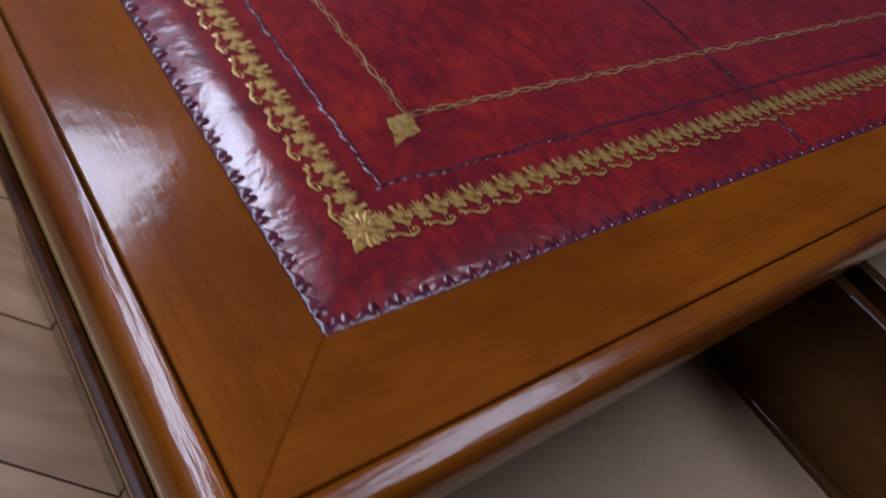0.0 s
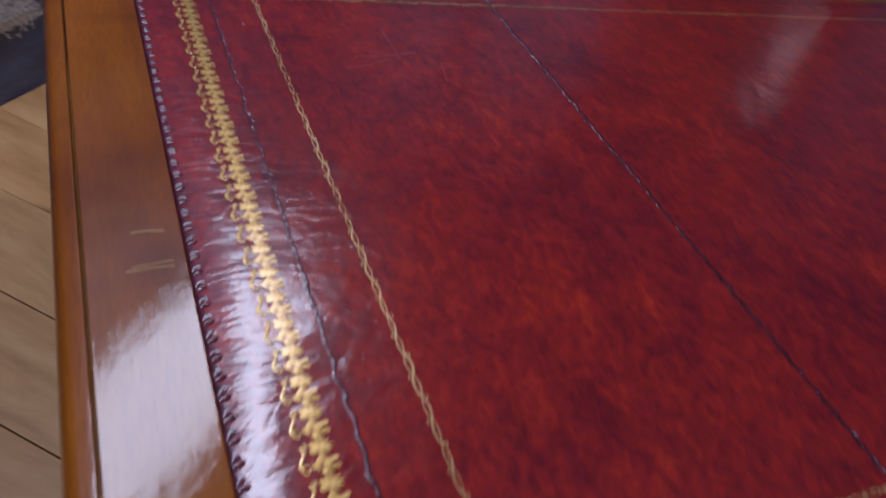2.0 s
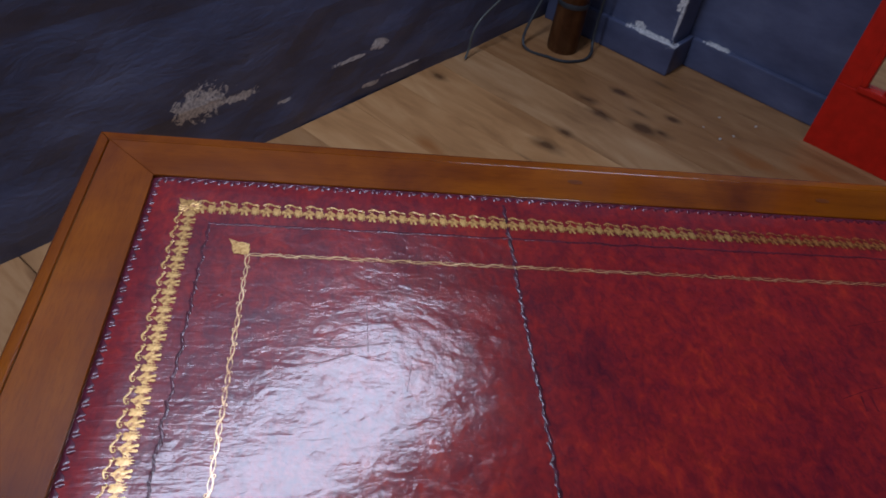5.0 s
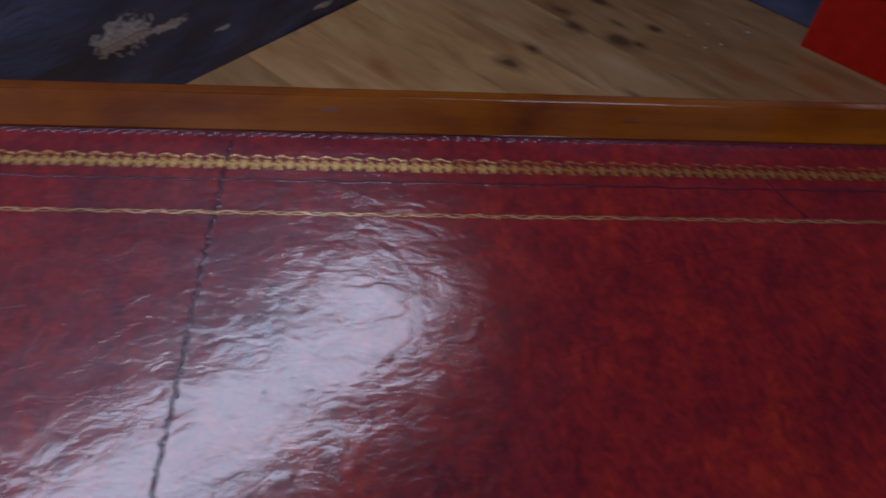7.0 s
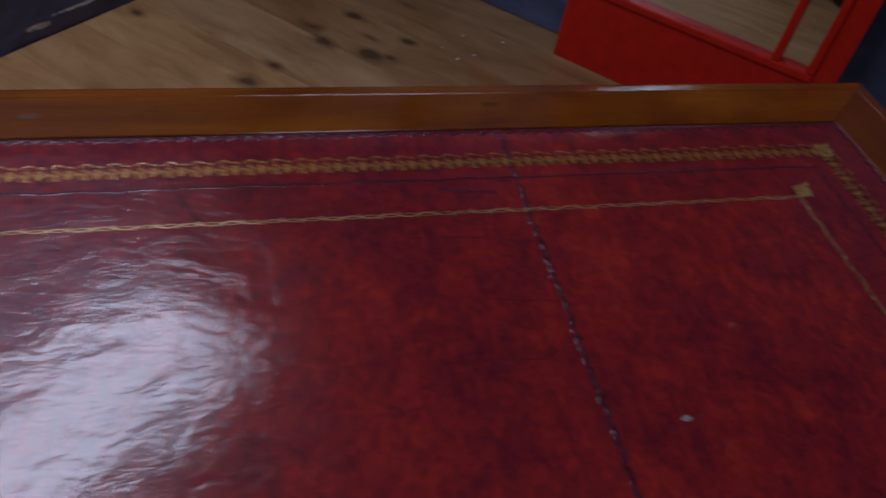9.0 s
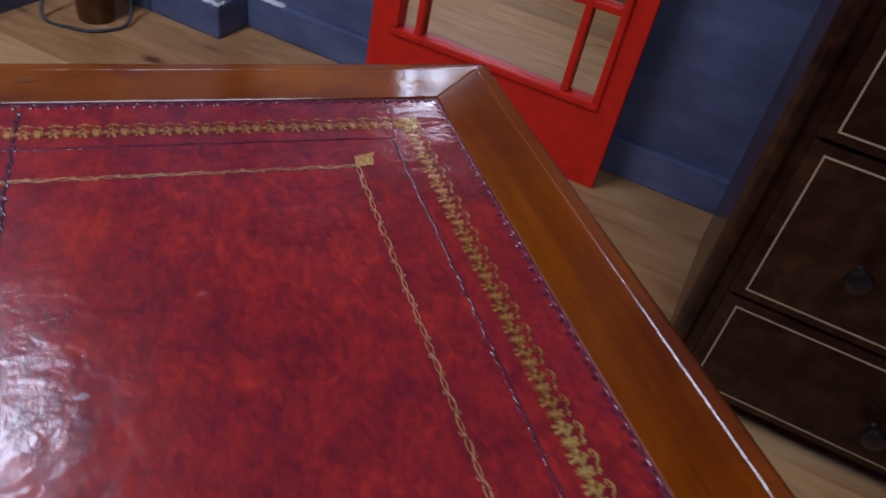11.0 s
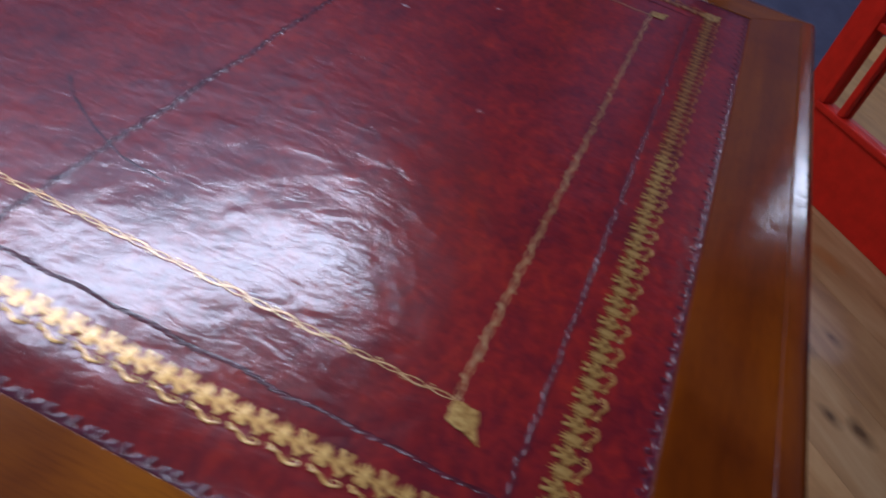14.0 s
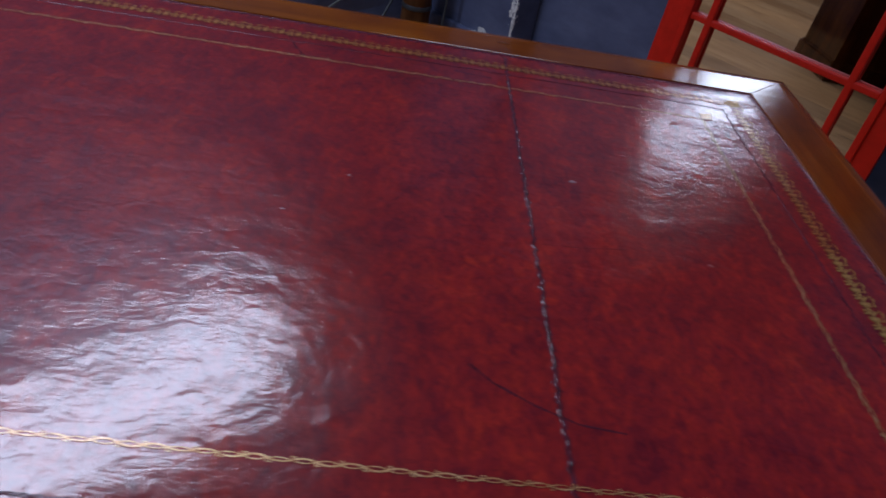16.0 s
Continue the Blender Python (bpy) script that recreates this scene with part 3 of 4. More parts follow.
def ribbon(points, width, lift, wob=0.0, seed=0, lumpy=0.0):
    """A thin strip over the leather along a polyline of (x, y)."""
    r = random.Random(seed)
    bm = bmesh.new()
    prev = None
    for i, (x, y) in enumerate(points):
        x1, y1 = points[min(i + 1, len(points) - 1)]
        x0, y0 = points[max(i - 1, 0)]
        dx, dy = x1 - x0, y1 - y0
        ln = math.hypot(dx, dy) or 1.0
        nx, ny = -dy / ln, dx / ln
        w = width * (1 + wob * (r.random() - 0.5))
        a = bm.verts.new((x + nx * w / 2, y + ny * w / 2, surface(x, y, 0.0001)))
        m = bm.verts.new((x, y, surface(x, y, lift * (1 + lumpy * (r.random() - 0.5)))))
        b = bm.verts.new((x - nx * w / 2, y - ny * w / 2, surface(x, y, 0.0001)))
        if prev:
            bm.faces.new((prev[0], prev[1], m, a))
            bm.faces.new((prev[1], prev[2], b, m))
        prev = (a, m, b)
    return bm


def rect_sides(inset):
    """The four sides of a rectangle inset from the leather's edge, each as start, direction, length, inward turn."""
    i = inset
    d = D if inset < 0.02 else D - 0.003   # the tooling stands a little off centre
    return [((i, i), 0.0, W - 2 * i), ((W - i, i), 90.0, d - 2 * i), ((W - i, d - i), 180.0, W - 2 * i), ((i, d - i), 270.0, d - 2 * i)]


def on_side(start, angle, s, off):
    a = math.radians(angle)
    return (start[0] + s * math.cos(a) - off * math.sin(a), start[1] + s * math.sin(a) + off * math.cos(a))


def edge_tooling():
    """Dark scalloped stamping along the leather's rim: a band with blunt teeth pressed inward."""
    pitch = 0.0107
    tooth = [0.0016, 0.0018, 0.0028, 0.0045, 0.0052, 0.0045, 0.0028, 0.0018]
    for start, angle, length in rect_sides(0.0):
        n = int(length / pitch) * len(tooth)
        r = random.Random(int(angle) + 5)
        worn = 0.68 if angle == 90.0 else 1.0   # rubbed down at one end of the desk
        bm = bmesh.new()
        prev = None
        for k in range(n + 1):
            s = k * length / n
            depth = tooth[k % len(tooth)] * (0.8 + 0.4 * r.random()) * worn
            row = []
            for off, z in ((0.0003, -0.0004), (0.0011, 0.0003), (0.55 * depth + 0.0008, 0.0004), (depth + 0.0008, -0.00015)):
                x, y = on_side(start, angle, s + 0.35 * off, off)
                row.append(bm.verts.new((x, y, surface(x, y, z + 0.0003))))
            if prev:
                for i in range(3):
                    bm.faces.new((prev[i], row[i], row[i + 1], prev[i + 1]))
            prev = row
        beads = bmesh.new()
        for k in range(int(length / pitch)):
            x, y = on_side(start, angle, (k + 0.03) * length / int(length / pitch), 0.0046)
            if min(x, W - x) > 0.003 and min(y, D - y) > 0.003:
                bmesh.ops.create_uvsphere(beads, u_segments=8, v_segments=5, radius=1.0, matrix=Matrix.LocRotScale((x, y, surface(x, y, -0.0001)), Euler((0, 0, math.radians(angle))), (0.0021, 0.0034 * worn, 0.0008 * worn)))
        tagged(part("rim_bead", beads, RIM_LEATHER, leather, "low glossy purple beads between the stamped teeth", smooth=True), kind="stuff")
        tagged(part("rim_stamping", bm, TOOLING, leather, "dark scalloped rim stamping", smooth=True), kind="stuff")


def flat_shape(bm, outline, z=0.0):
    vs = [bm.verts.new((x, y, z)) for x, y in outline]
    bm.faces.new(vs)


def scroll(bm, path, width, z):
    prev = None
    for i, (x, y) in enumerate(path):
        x1, y1 = path[min(i + 1, len(path) - 1)]
        x0, y0 = path[max(i - 1, 0)]
        dx, dy = x1 - x0, y1 - y0
        ln = math.hypot(dx, dy) or 1.0
        nx, ny = -dy / ln * width / 2, dx / ln * width / 2
        a, b = bm.verts.new((x + nx, y + ny, z)), bm.verts.new((x - nx, y - ny, z))
        if prev:
            bm.faces.new((prev[0], prev[1], b, a))
        prev = (a, b)


def gold_motif_mesh(p):
    """One repeat of the border: a flat toothed shell, a fluted one, and an S-scroll on the outer side. x along, y inward."""
    bm = bmesh.new()
    u = p / 17.0
    # flat flower with spiked tips
    edge = [(1.6, 6.4), (2.6, 5.0), (4.4, 5.4), (6.2, 5.0), (7.2, 6.4), (6.8, 8.0), (8.4, 8.6), (7.1, 9.8), (8.4, 11.0), (6.9, 11.4), (7.6, 14.2), (5.9, 12.4),
            (5.6, 15.6), (4.6, 12.8), (3.6, 16.2), (3.2, 12.6), (1.2, 14.4), (2.0, 11.6), (0.2, 11.4), (1.7, 9.8), (0.2, 8.6), (2.0, 8.0)]
    mid = bm.verts.new((4.4 * u, 9.2 * u, 0.00012))
    ring = [bm.verts.new(((4.4 + (x - 4.4) * 1.06) * u, y * u, 0.00005)) for x, y in edge]
    for a, b in zip(ring, ring[1:] + ring[:1]):
        bm.faces.new((mid, a, b))
    # four slender ribs spread from one hinge
    hinge = bm.verts.new((12.7 * u, 4.6 * u, 0.0001))
    for ang, ln, wd in ((132, 10.2, 1.75), (105, 11.6, 1.7), (78, 11.6, 1.7), (50, 10.2, 1.75)):
        c, sn = math.cos(math.radians(ang)) * 0.78, math.sin(math.radians(ang))
        rib = [bm.verts.new(((12.7 + c * f * ln - sn * w * wd) * u, (4.6 + sn * f * ln + c * w * wd) * u, z))
               for f, w, z in ((0.55, -0.95, 0.0001), (0.84, -0.50, 0.0001), (0.94, -0.72, 0.0001), (1.02, 0.0, 0.0001), (0.94, 0.72, 0.0001), (0.84, 0.50, 0.0001), (0.55, 0.95, 0.0001))]
        spine = bm.verts.new(((12.7 + c * 0.7 * ln) * u, (4.6 + sn * 0.7 * ln) * u, 0.00015))
        for a, b in zip([hinge] + rib, rib + [hinge]):
            bm.faces.new((spine, a, b))
    foot = [bm.verts.new((x * u, y * u, 0.0001)) for x, y in ((11.4, 5.6), (11.8, 4.0), (13.6, 4.0), (14.0, 5.6))]
    for a, b in zip(foot, foot[1:]):
        bm.faces.new((hinge, a, b))
    # S-scroll with curled ends
    path = []
    for k in range(9):
        a = math.radians(250 - 40 * k)
        r = 0.5 + 0.11 * k
        path.append((2.6 + r * math.cos(a), 3.0 + r * math.sin(a)))
    end = path[-1]
    path += [(end[0] + (14.2 - end[0]) * k / 10, end[1] + (0.9 - end[1]) * k / 10 + 1.1 * math.sin(2 * math.pi * k / 10)) for k in range(1, 11)]
    path += [(14.2 + 1.5 * math.sin(math.radians(40 * k)) * (1 - 0.06 * k), 2.2 - 1.3 * math.cos(math.radians(40 * k)) * (1 - 0.06 * k)) for k in range(1, 8)]
    prev = None
    n = len(path) - 1
    for i, (x, y) in enumerate(path):
        x1, y1 = path[min(i + 1, n)]
        x0, y0 = path[max(i - 1, 0)]
        ln = math.hypot(x1 - x0, y1 - y0) or 1.0
        w = 0.30 + 0.45 * math.sin(math.pi * i / n) ** 2
        nx, ny = -(y1 - y0) / ln * w, (x1 - x0) / ln * w
        row = (bm.verts.new(((x + nx) * u, (y + ny) * u, 0.0001)), bm.verts.new((x * u, y * u, 0.00018)), bm.verts.new(((x - nx) * u, (y - ny) * u, 0.0001)))
        if prev:
            bm.faces.new((prev[0], prev[1], row[1], row[0]))
            bm.faces.new((prev[1], prev[2], row[2], row[1]))
        if i == 10:
            bm.faces.new((ring[1], prev[0], row[0]))
        if i == 16:
            bm.faces.new((foot[1], prev[0], row[0]))
        prev = row
    bmesh.ops.recalc_face_normals(bm, faces=bm.faces)
    for f in bm.faces:
        if f.normal.z < 0:
            f.normal_flip()
    return mesh_of("gold_motif", bm, GOLD)


GOLD_IN, GOLD_W = 0.0265, 0.0165


def gold_border():
    for start, angle, length in rect_sides(GOLD_IN):
        inner = length - 2 * GOLD_W * 0.8
        n = round(inner / 0.0172)
        p = inner / n
        me = gold_motif_mesh(p)
        rubbed = me.copy()
        rubbed.materials[0] = RUBBED_GOLD
        for k in range(n):
            s = GOLD_W * 0.8 + k * p
            x, y = on_side(start, angle, s, 0)
            cx, cy = on_side(start, angle, s + p / 2, GOLD_W / 2)
            far_end = cy > 0.34 and cx > 0.45 + 0.03 * (k % 3)   # the leaf is rubbed thin at this end of the desk
            ob = part("gold_motif", rubbed if far_end else me, RUBBED_GOLD if far_end else GOLD, leather)
            ob.matrix_local = pose(x, y, surface(cx, cy, 0.0005), 0, 0, angle)
    # corner palmettes
    bm = bmesh.new()
    mid = bm.verts.new((0.0086, 0.0086, 0.0003))
    rim = []
    for k in range(32):
        a = 2 * math.pi * k / 32
        r = (0.0098 if k % 8 in (3, 5) else 0.0088) if k % 2 else 0.0074
        rim.append(bm.verts.new((0.0086 + r * math.cos(a), 0.0086 + r * math.sin(a), 0.0002 if k % 2 else 0.0)))
    rim[20].co = Vector((-0.0005, -0.0005, 0.0002))
    for a, b in zip(rim, rim[1:] + rim[:1]):
        bm.faces.new((mid, a, b))
    me = mesh_of("corner_palmette", bm, GOLD)
    for start, angle, length in rect_sides(GOLD_IN):
        ob = part("corner_palmette", me, GOLD, leather)
        ob.matrix_local = pose(start[0], start[1], surface(*start, 0.0006), 0, 0, angle)


FILLET = 0.0868


def gold_fillet():
    """The inner line: a running chain of small C-scrolls."""
    for start, angle, length in rect_sides(FILLET):
        bm = bmesh.new()
        n = round(length / 0.0125)
        p = length / n
        r = random.Random(int(angle))
        for k in range(n):
            flip = 1 if k % 2 else -1
            j = 0.8 + 0.4 * r.random()
            main = [(k * p + t / 12 * p * 1.1, j * flip * 0.0014 * math.sin(math.pi * t / 12)) for t in range(13)]
            mate = [(k * p + t / 12 * p, -0.9 * j * flip * 0.0014 * math.sin(math.pi * t / 12)) for t in range(13)]
            knot = [(k * p + p * (0.10 + 0.10 * math.cos(0.75 * t)), flip * 0.0014 + 0.0010 * math.sin(0.75 * t)) for t in range(9)]
            for path, wd in ((main, 0.0010 * j), (mate, 0.0006), (knot, 0.0006)):
                pts = [on_side(start, angle, s, o) for s, o in path]
                scroll(bm, pts, wd, surface(*pts[len(pts) // 2], 0.0004))
        tagged(part("gold_fillet", bm, WORN_GOLD, leather, "fine gold chain line"), kind="stuff")
    # kite ornaments on the corners
    kite = [(0.0, 0.0), (0.0030, -0.0042), (0.0052, -0.0048), (0.0075, -0.0078), (0.0095, -0.0070), (0.0135, -0.0050), (0.0150, -0.0030), (0.0235, 0.0), (0.0150, 0.0030), (0.0135, 0.0050), (0.0095, 0.0070), (0.0075, 0.0078), (0.0052, 0.0048), (0.0030, 0.0042)]
    bm = bmesh.new()
    flat_shape(bm, kite)
    bmesh.ops.triangulate(bm, faces=bm.faces)
    me = mesh_of("gold_kite", bm, GOLD)
    for start, angle, length in rect_sides(FILLET):
        ob = part("gold_kite", me, GOLD, leather)
        ob.matrix_local = pose(start[0], start[1], surface(*start, 0.0006), 0, 0, angle + 225)


def bead_shape(sides=7, rings=(0.0, 0.5, 0.85)):
    """The upper half of a unit ball, as points and faces."""
    pts = [(math.cos(2 * math.pi * k / sides) * math.cos(h * math.pi / 2), math.sin(2 * math.pi * k / sides) * math.cos(h * math.pi / 2), math.sin(h * math.pi / 2))
           for h in rings for k in range(sides)] + [(0.0, 0.0, 1.0)]
    faces = [(r * sides + k, r * sides + (k + 1) % sides, (r + 1) * sides + (k + 1) % sides, (r + 1) * sides + k) for r in range(len(rings) - 1) for k in range(sides)]
    top = (len(rings) - 1) * sides
    return pts, faces + [(top + k, top + (k + 1) % sides, len(pts) - 1) for k in range(sides)]


def cord(points, width, seed, lengthen=1.0, mat=GROOVE):
    """The raised twist left by the tooling wheel: short oblique beads along a line."""
    r = random.Random(seed)
    shape, shape_faces = bead_shape()
    verts, faces = [], []
    step, s_next, run = 0.0062 * lengthen, 0.0, 0.0
    for (x0, y0), (x1, y1) in zip(points, points[1:]):
        ln = math.hypot(x1 - x0, y1 - y0)
        while s_next <= run + ln:
            f = (s_next - run) / ln
            tilt = math.atan2(y1 - y0, x1 - x0) + 0.30 + 0.16 * (r.random() - 0.5)
            k = 0.75 + 0.5 * r.random()
            m = Matrix.LocRotScale((x0 + (x1 - x0) * f, y0 + (y1 - y0) * f, surface(x0, y0, 0.00005)), Euler((0, 0, tilt)), (0.0040 * lengthen * k, 0.36 * width * k, 0.00036 * k))
            faces += [tuple(len(verts) + q for q in face) for face in shape_faces]
            verts += [m @ Vector(p) for p in shape]
            s_next += step * (0.9 + 0.2 * r.random())
        run += ln
    me = bpy.data.meshes.new("twist")
    me.from_pydata(verts, [], faces)
    for p in me.polygons:
        p.use_smooth = True
    me.materials.append(mat)
    return me


def blind_lines():
    for start, angle, length in rect_sides(0.053):
        pts = [on_side(start, angle, s * length / 220, 0.0004 * math.sin(s * 0.9) + 0.0016 * noise.noise(Vector((s * 0.21, angle, 0)))) for s in range(221)]
        line = part("blind_line", ribbon(pts, 0.0021, 0.00018, 0.5, int(angle) + 3, 1.0), BLIND, leather)
        tagged(part("twist", cord(pts, 0.0024, int(angle) + 11, 1.0, BLIND), BLIND, line, smooth=True), kind="stuff")
    for x in (0.296, 0.948):
        pts = [(x + 0.0006 * math.sin(k * 1.3) + 0.0012 * noise.noise(Vector((k * 0.07, x, 2))), 0.012 + (D - 0.024) * k / 240) for k in range(241)]
        line = part("panel_seam", ribbon(pts, 0.0030, 0.00022, 0.5, int(x * 100), 1.0), GROOVE, leather, "dark blind-tooled line between the leather panels")
        tagged(part("twist", cord(pts, 0.0030, int(x * 100) + 7, 1.15), GROOVE, line, smooth=True), kind="stuff")


edge_tooling()
gold_border()
gold_fillet()
blind_lines()


def scratch(points, width, mat):
    pts = []
    for (x0, y0), (x1, y1) in zip(points, points[1:]):
        pts += [(x0 + (x1 - x0) * t / 6, y0 + (y1 - y0) * t / 6) for t in range(6)]
    pts.append(points[-1])
    part("scratch", ribbon(pts, width, 0.00013, 0.8, len(pts)), mat, leather)


scratch([(0.893, 0.170), (0.908, 0.156), (0.932, 0.142), (0.958, 0.131), (0.986, 0.128)], 0.0016, GROOVE)
scratch([(1.010, 0.405), (1.037, 0.399), (1.059, 0.388), (1.087, 0.367), (1.102, 0.350), (1.113, 0.335)], 0.0024, LEATHER)
scratch([(0.143, 0.482), (0.165, 0.483), (0.193, 0.488)], 0.0012, SCUFF)
scratch([(0.158, 0.490), (0.176, 0.484)], 0.0009, SCUFF)
scratch([(0.132, 0.466), (0.150, 0.470), (0.168, 0.478)], 0.0010, SCUFF)
scratch([(0.208, 0.470), (0.204, 0.446)], 0.0010, SCUFF)
scratch([(0.177, 0.523), (0.178, 0.479)], 0.0009, SCUFF)
scratch([(0.711, 0.621), (0.723, 0.592), (0.736, 0.570)], 0.0018, GROOVE)
scratch([(1.040, 0.398), (1.066, 0.388), (1.091, 0.374)], 0.0012, LEATHER)
scratch([(0.862, 0.549), (0.900, 0.548), (0.945, 0.540)], 0.0007, CREASE)
scratch([(0.954, 0.304), (0.985, 0.306), (1.023, 0.312)], 0.0008, CREASE)
scratch([(0.890, 0.594), (0.905, 0.591), (0.930, 0.589)], 0.0030, TOOLING)
scratch([(0.866, 0.452), (0.897, 0.451), (0.927, 0.449)], 0.0007, CREASE)
scratch([(0.901, 0.496), (0.922, 0.492), (0.945, 0.490)], 0.0007, CREASE)
scratch([(0.564, 0.520), (0.612, 0.530), (0.664, 0.543)], 0.0007, CREASE)
scratch([(0.525, 0.449), (0.552, 0.458), (0.579, 0.463)], 0.0007, CREASE)
scratch([(0.589, 0.571), (0.640, 0.574), (0.681, 0.582)], 0.0007, CREASE)
scratch([(0.541, 0.452), (0.539, 0.438)], 0.0018, CREASE)
scratch([(0.549, 0.452), (0.548, 0.438)], 0.0016, CREASE)
scratch([(0.759, 0.487), (0.761, 0.446)], 0.0012, LEATHER)
scratch([(0.752, 0.478), (0.754, 0.454)], 0.0010, LEATHER)
scratch([(0.786, 0.470), (0.785, 0.458)], 0.0022, LEATHER)
scratch([(0.793, 0.485), (0.794, 0.473)], 0.0014, LEATHER)


def fleck(x, y, size, mat, name="fleck"):
    bm = bmesh.new()
    r = random.Random(int(x * 1000))
    mid = bm.verts.new((x, y, surface(x, y, 0.0007)))
    ring = []
    for k in range(11):
        a = 2 * math.pi * k / 11
        q = size * (0.6 + 0.5 * r.random())
        ring.append(bm.verts.new((x + 1.4 * q * math.cos(a), y + q * math.sin(a), surface(x, y, 0.00015))))
    for a, b in zip(ring, ring[1:] + ring[:1]):
        bm.faces.new((mid, a, b))
    part(name, bm, mat, leather)


fleck(0.992, 0.402, 0.0024, WHITE_SPOT)
fleck(0.757, 0.305, 0.0014, WHITE_SPOT)
fleck(0.801, 0.362, 0.0022, SCUFF)
fleck(1.049, 0.461, 0.0024, SCUFF)
fleck(0.072, 0.527, 0.0016, SCUFF)
fleck(1.090, 0.305, 0.0024, SCUFF)


def wood_scratch(points, width):
    bm = bmesh.new()
    scroll(bm, points, width, TOP + 0.0003)
    part("wood_scratch", bm, SCRATCH, desk)


wood_scratch([(-0.024, 0.310), (-0.016, 0.3104), (-0.008, 0.310)], 0.0006)
wood_scratch([(-0.028, 0.283), (-0.016, 0.2842), (-0.006, 0.284)], 0.0006)
wood_scratch([(-0.025, 0.2855), (-0.014, 0.287), (-0.006, 0.288)], 0.0005)
for kx, ky in ((0.370, 0.687), (0.62, 0.683), (0.95, 0.69)):
    bm = bmesh.new()
    bmesh.ops.create_circle(bm, cap_ends=True, segments=14, radius=1.0, matrix=Matrix.LocRotScale((kx, ky, TOP + 0.0003), None, (0.0075, 0.0034, 1.0)))
    part("wood_knot", bm, KNOT, desk)


# carcass
def desk_body():
    zt = TOP - 0.031
    fx0, fx1, fy0, fy1 = -0.040, W + 0.040, -0.038, D + 0.038
    # frieze
    part("side_panel", box(fx0, fx0 + 0.018, fy0, fy1, 0.586, zt), YEW_DARK, desk)
    part("side_panel", box(fx1 - 0.018, fx1, fy0, fy1, 0.586, zt), YEW_DARK, desk)
    part("back_panel", box(fx0 + 0.018, fx1 - 0.018, fy1 - 0.018, fy1, 0.586, zt), YEW_DARK, desk)
    part("drawer_board", box(fx0, fx1, fy0, fy1, 0.575, 0.586), YEW_DARK, desk)
    for x in (0.332, W - 0.342):
        part("divider", box(x, x + 0.010, fy0, fy1 - 0.02, 0.588, zt), YEW_DARK, desk)
    # pedestals set in under the frieze, on plinths
    for x0, x1 in ((0.022, 0.36), (W - 0.36, W - 0.022)):
        part("pedestal", box(x0, x1, fy0 + 0.02, fy1 - 0.02, 0.09, 0.575), YEW_DARK, desk)
        part("plinth", box(x0 - 0.016, x1 + 0.016, fy0 + 0.004, fy1 - 0.004, 0.0, 0.09, bevel=0.006), YEW_DARK, desk)
        part("base_moulding", box(x0 - 0.008, x1 + 0.008, fy0 + 0.012, fy1 - 0.012, 0.09, 0.102, bevel=0.005), YEW_DARK, desk)
        part("neck_moulding", box(x0 - 0.012, x1 + 0.012, fy0 + 0.008, fy1 - 0.008, 0.555, 0.575, bevel=0.006), YEW_DARK, desk)
        for k in range(3):
            z0 = 0.108 + k * 0.148
            front = part("drawer_front", box(x0 + 0.015, x1 - 0.015, fy0 + 0.004, fy0 + 0.02, z0, z0 + 0.142, bevel=0.003), YEW_DARK, desk)
            knob = turned(lathe(bmesh.new(), [(0.008, 0), (0.006, 0.008), (0.013, 0.016), (0.014, 0.022), (0.008, 0.028)], 14), pose((x0 + x1) / 2, fy0 + 0.004, z0 + 0.071, 90))
            part("knob", knob, BRASS, front, "turned brass knob", smooth=True)
    for x, sgn in ((fx0, -1), (fx1, 1)):
        a, b = sorted((x, x + sgn * 0.004))
        part("bead", box(a, b, fy0 + 0.006, fy1 - 0.006, 0.631, 0.638, bevel=0.0018), BEAD, desk, "thin honey-coloured bead along the desk's side")
        a, b = sorted((x, x + sgn * 0.009))
        part("side_moulding", box(a, b, fy0 - 0.004, fy1 + 0.004, 0.586, 0.602, bevel=0.004), YEW_DARK, desk)
    # open frieze drawers
    for x0, x1, out in ((-0.020, 0.328, 0.27), (0.346, W - 0.346, 0.27)):
        y0, y1 = fy0 - out, fy0 + 0.16
        drawer = part("drawer", box(x0 + 0.011, x1 - 0.011, y0 + 0.018, y1, 0.594, 0.599), DRAWER_LINING, desk, "open frieze drawer with a beige lining")
        for xs in (x0, x1 - 0.011):
            part("drawer_side", box(xs, xs + 0.011, y0 + 0.018, y1, 0.592, 0.708, bevel=0.002), DRAWER_SIDE, drawer)
        for xs in (x0 + 0.011, x1 - 0.011):
            part("slip", turned(lathe(bmesh.new(), [(0.006, 0.0), (0.006, y1 - y0 - 0.03)], 10), pose(xs, y0 + 0.02, 0.599, -90)), DRAWER_SIDE, drawer, smooth=True)
        part("drawer_face", box(x0 - 0.004, x1 + 0.004, y0, y0 + 0.018, 0.589, 0.732, bevel=0.003), YEW_X, drawer)
        part("drawer_back", box(x0 + 0.011, x1 - 0.011, y1 - 0.01, y1, 0.599, 0.700), DRAWER_SIDE, drawer)


desk_body()

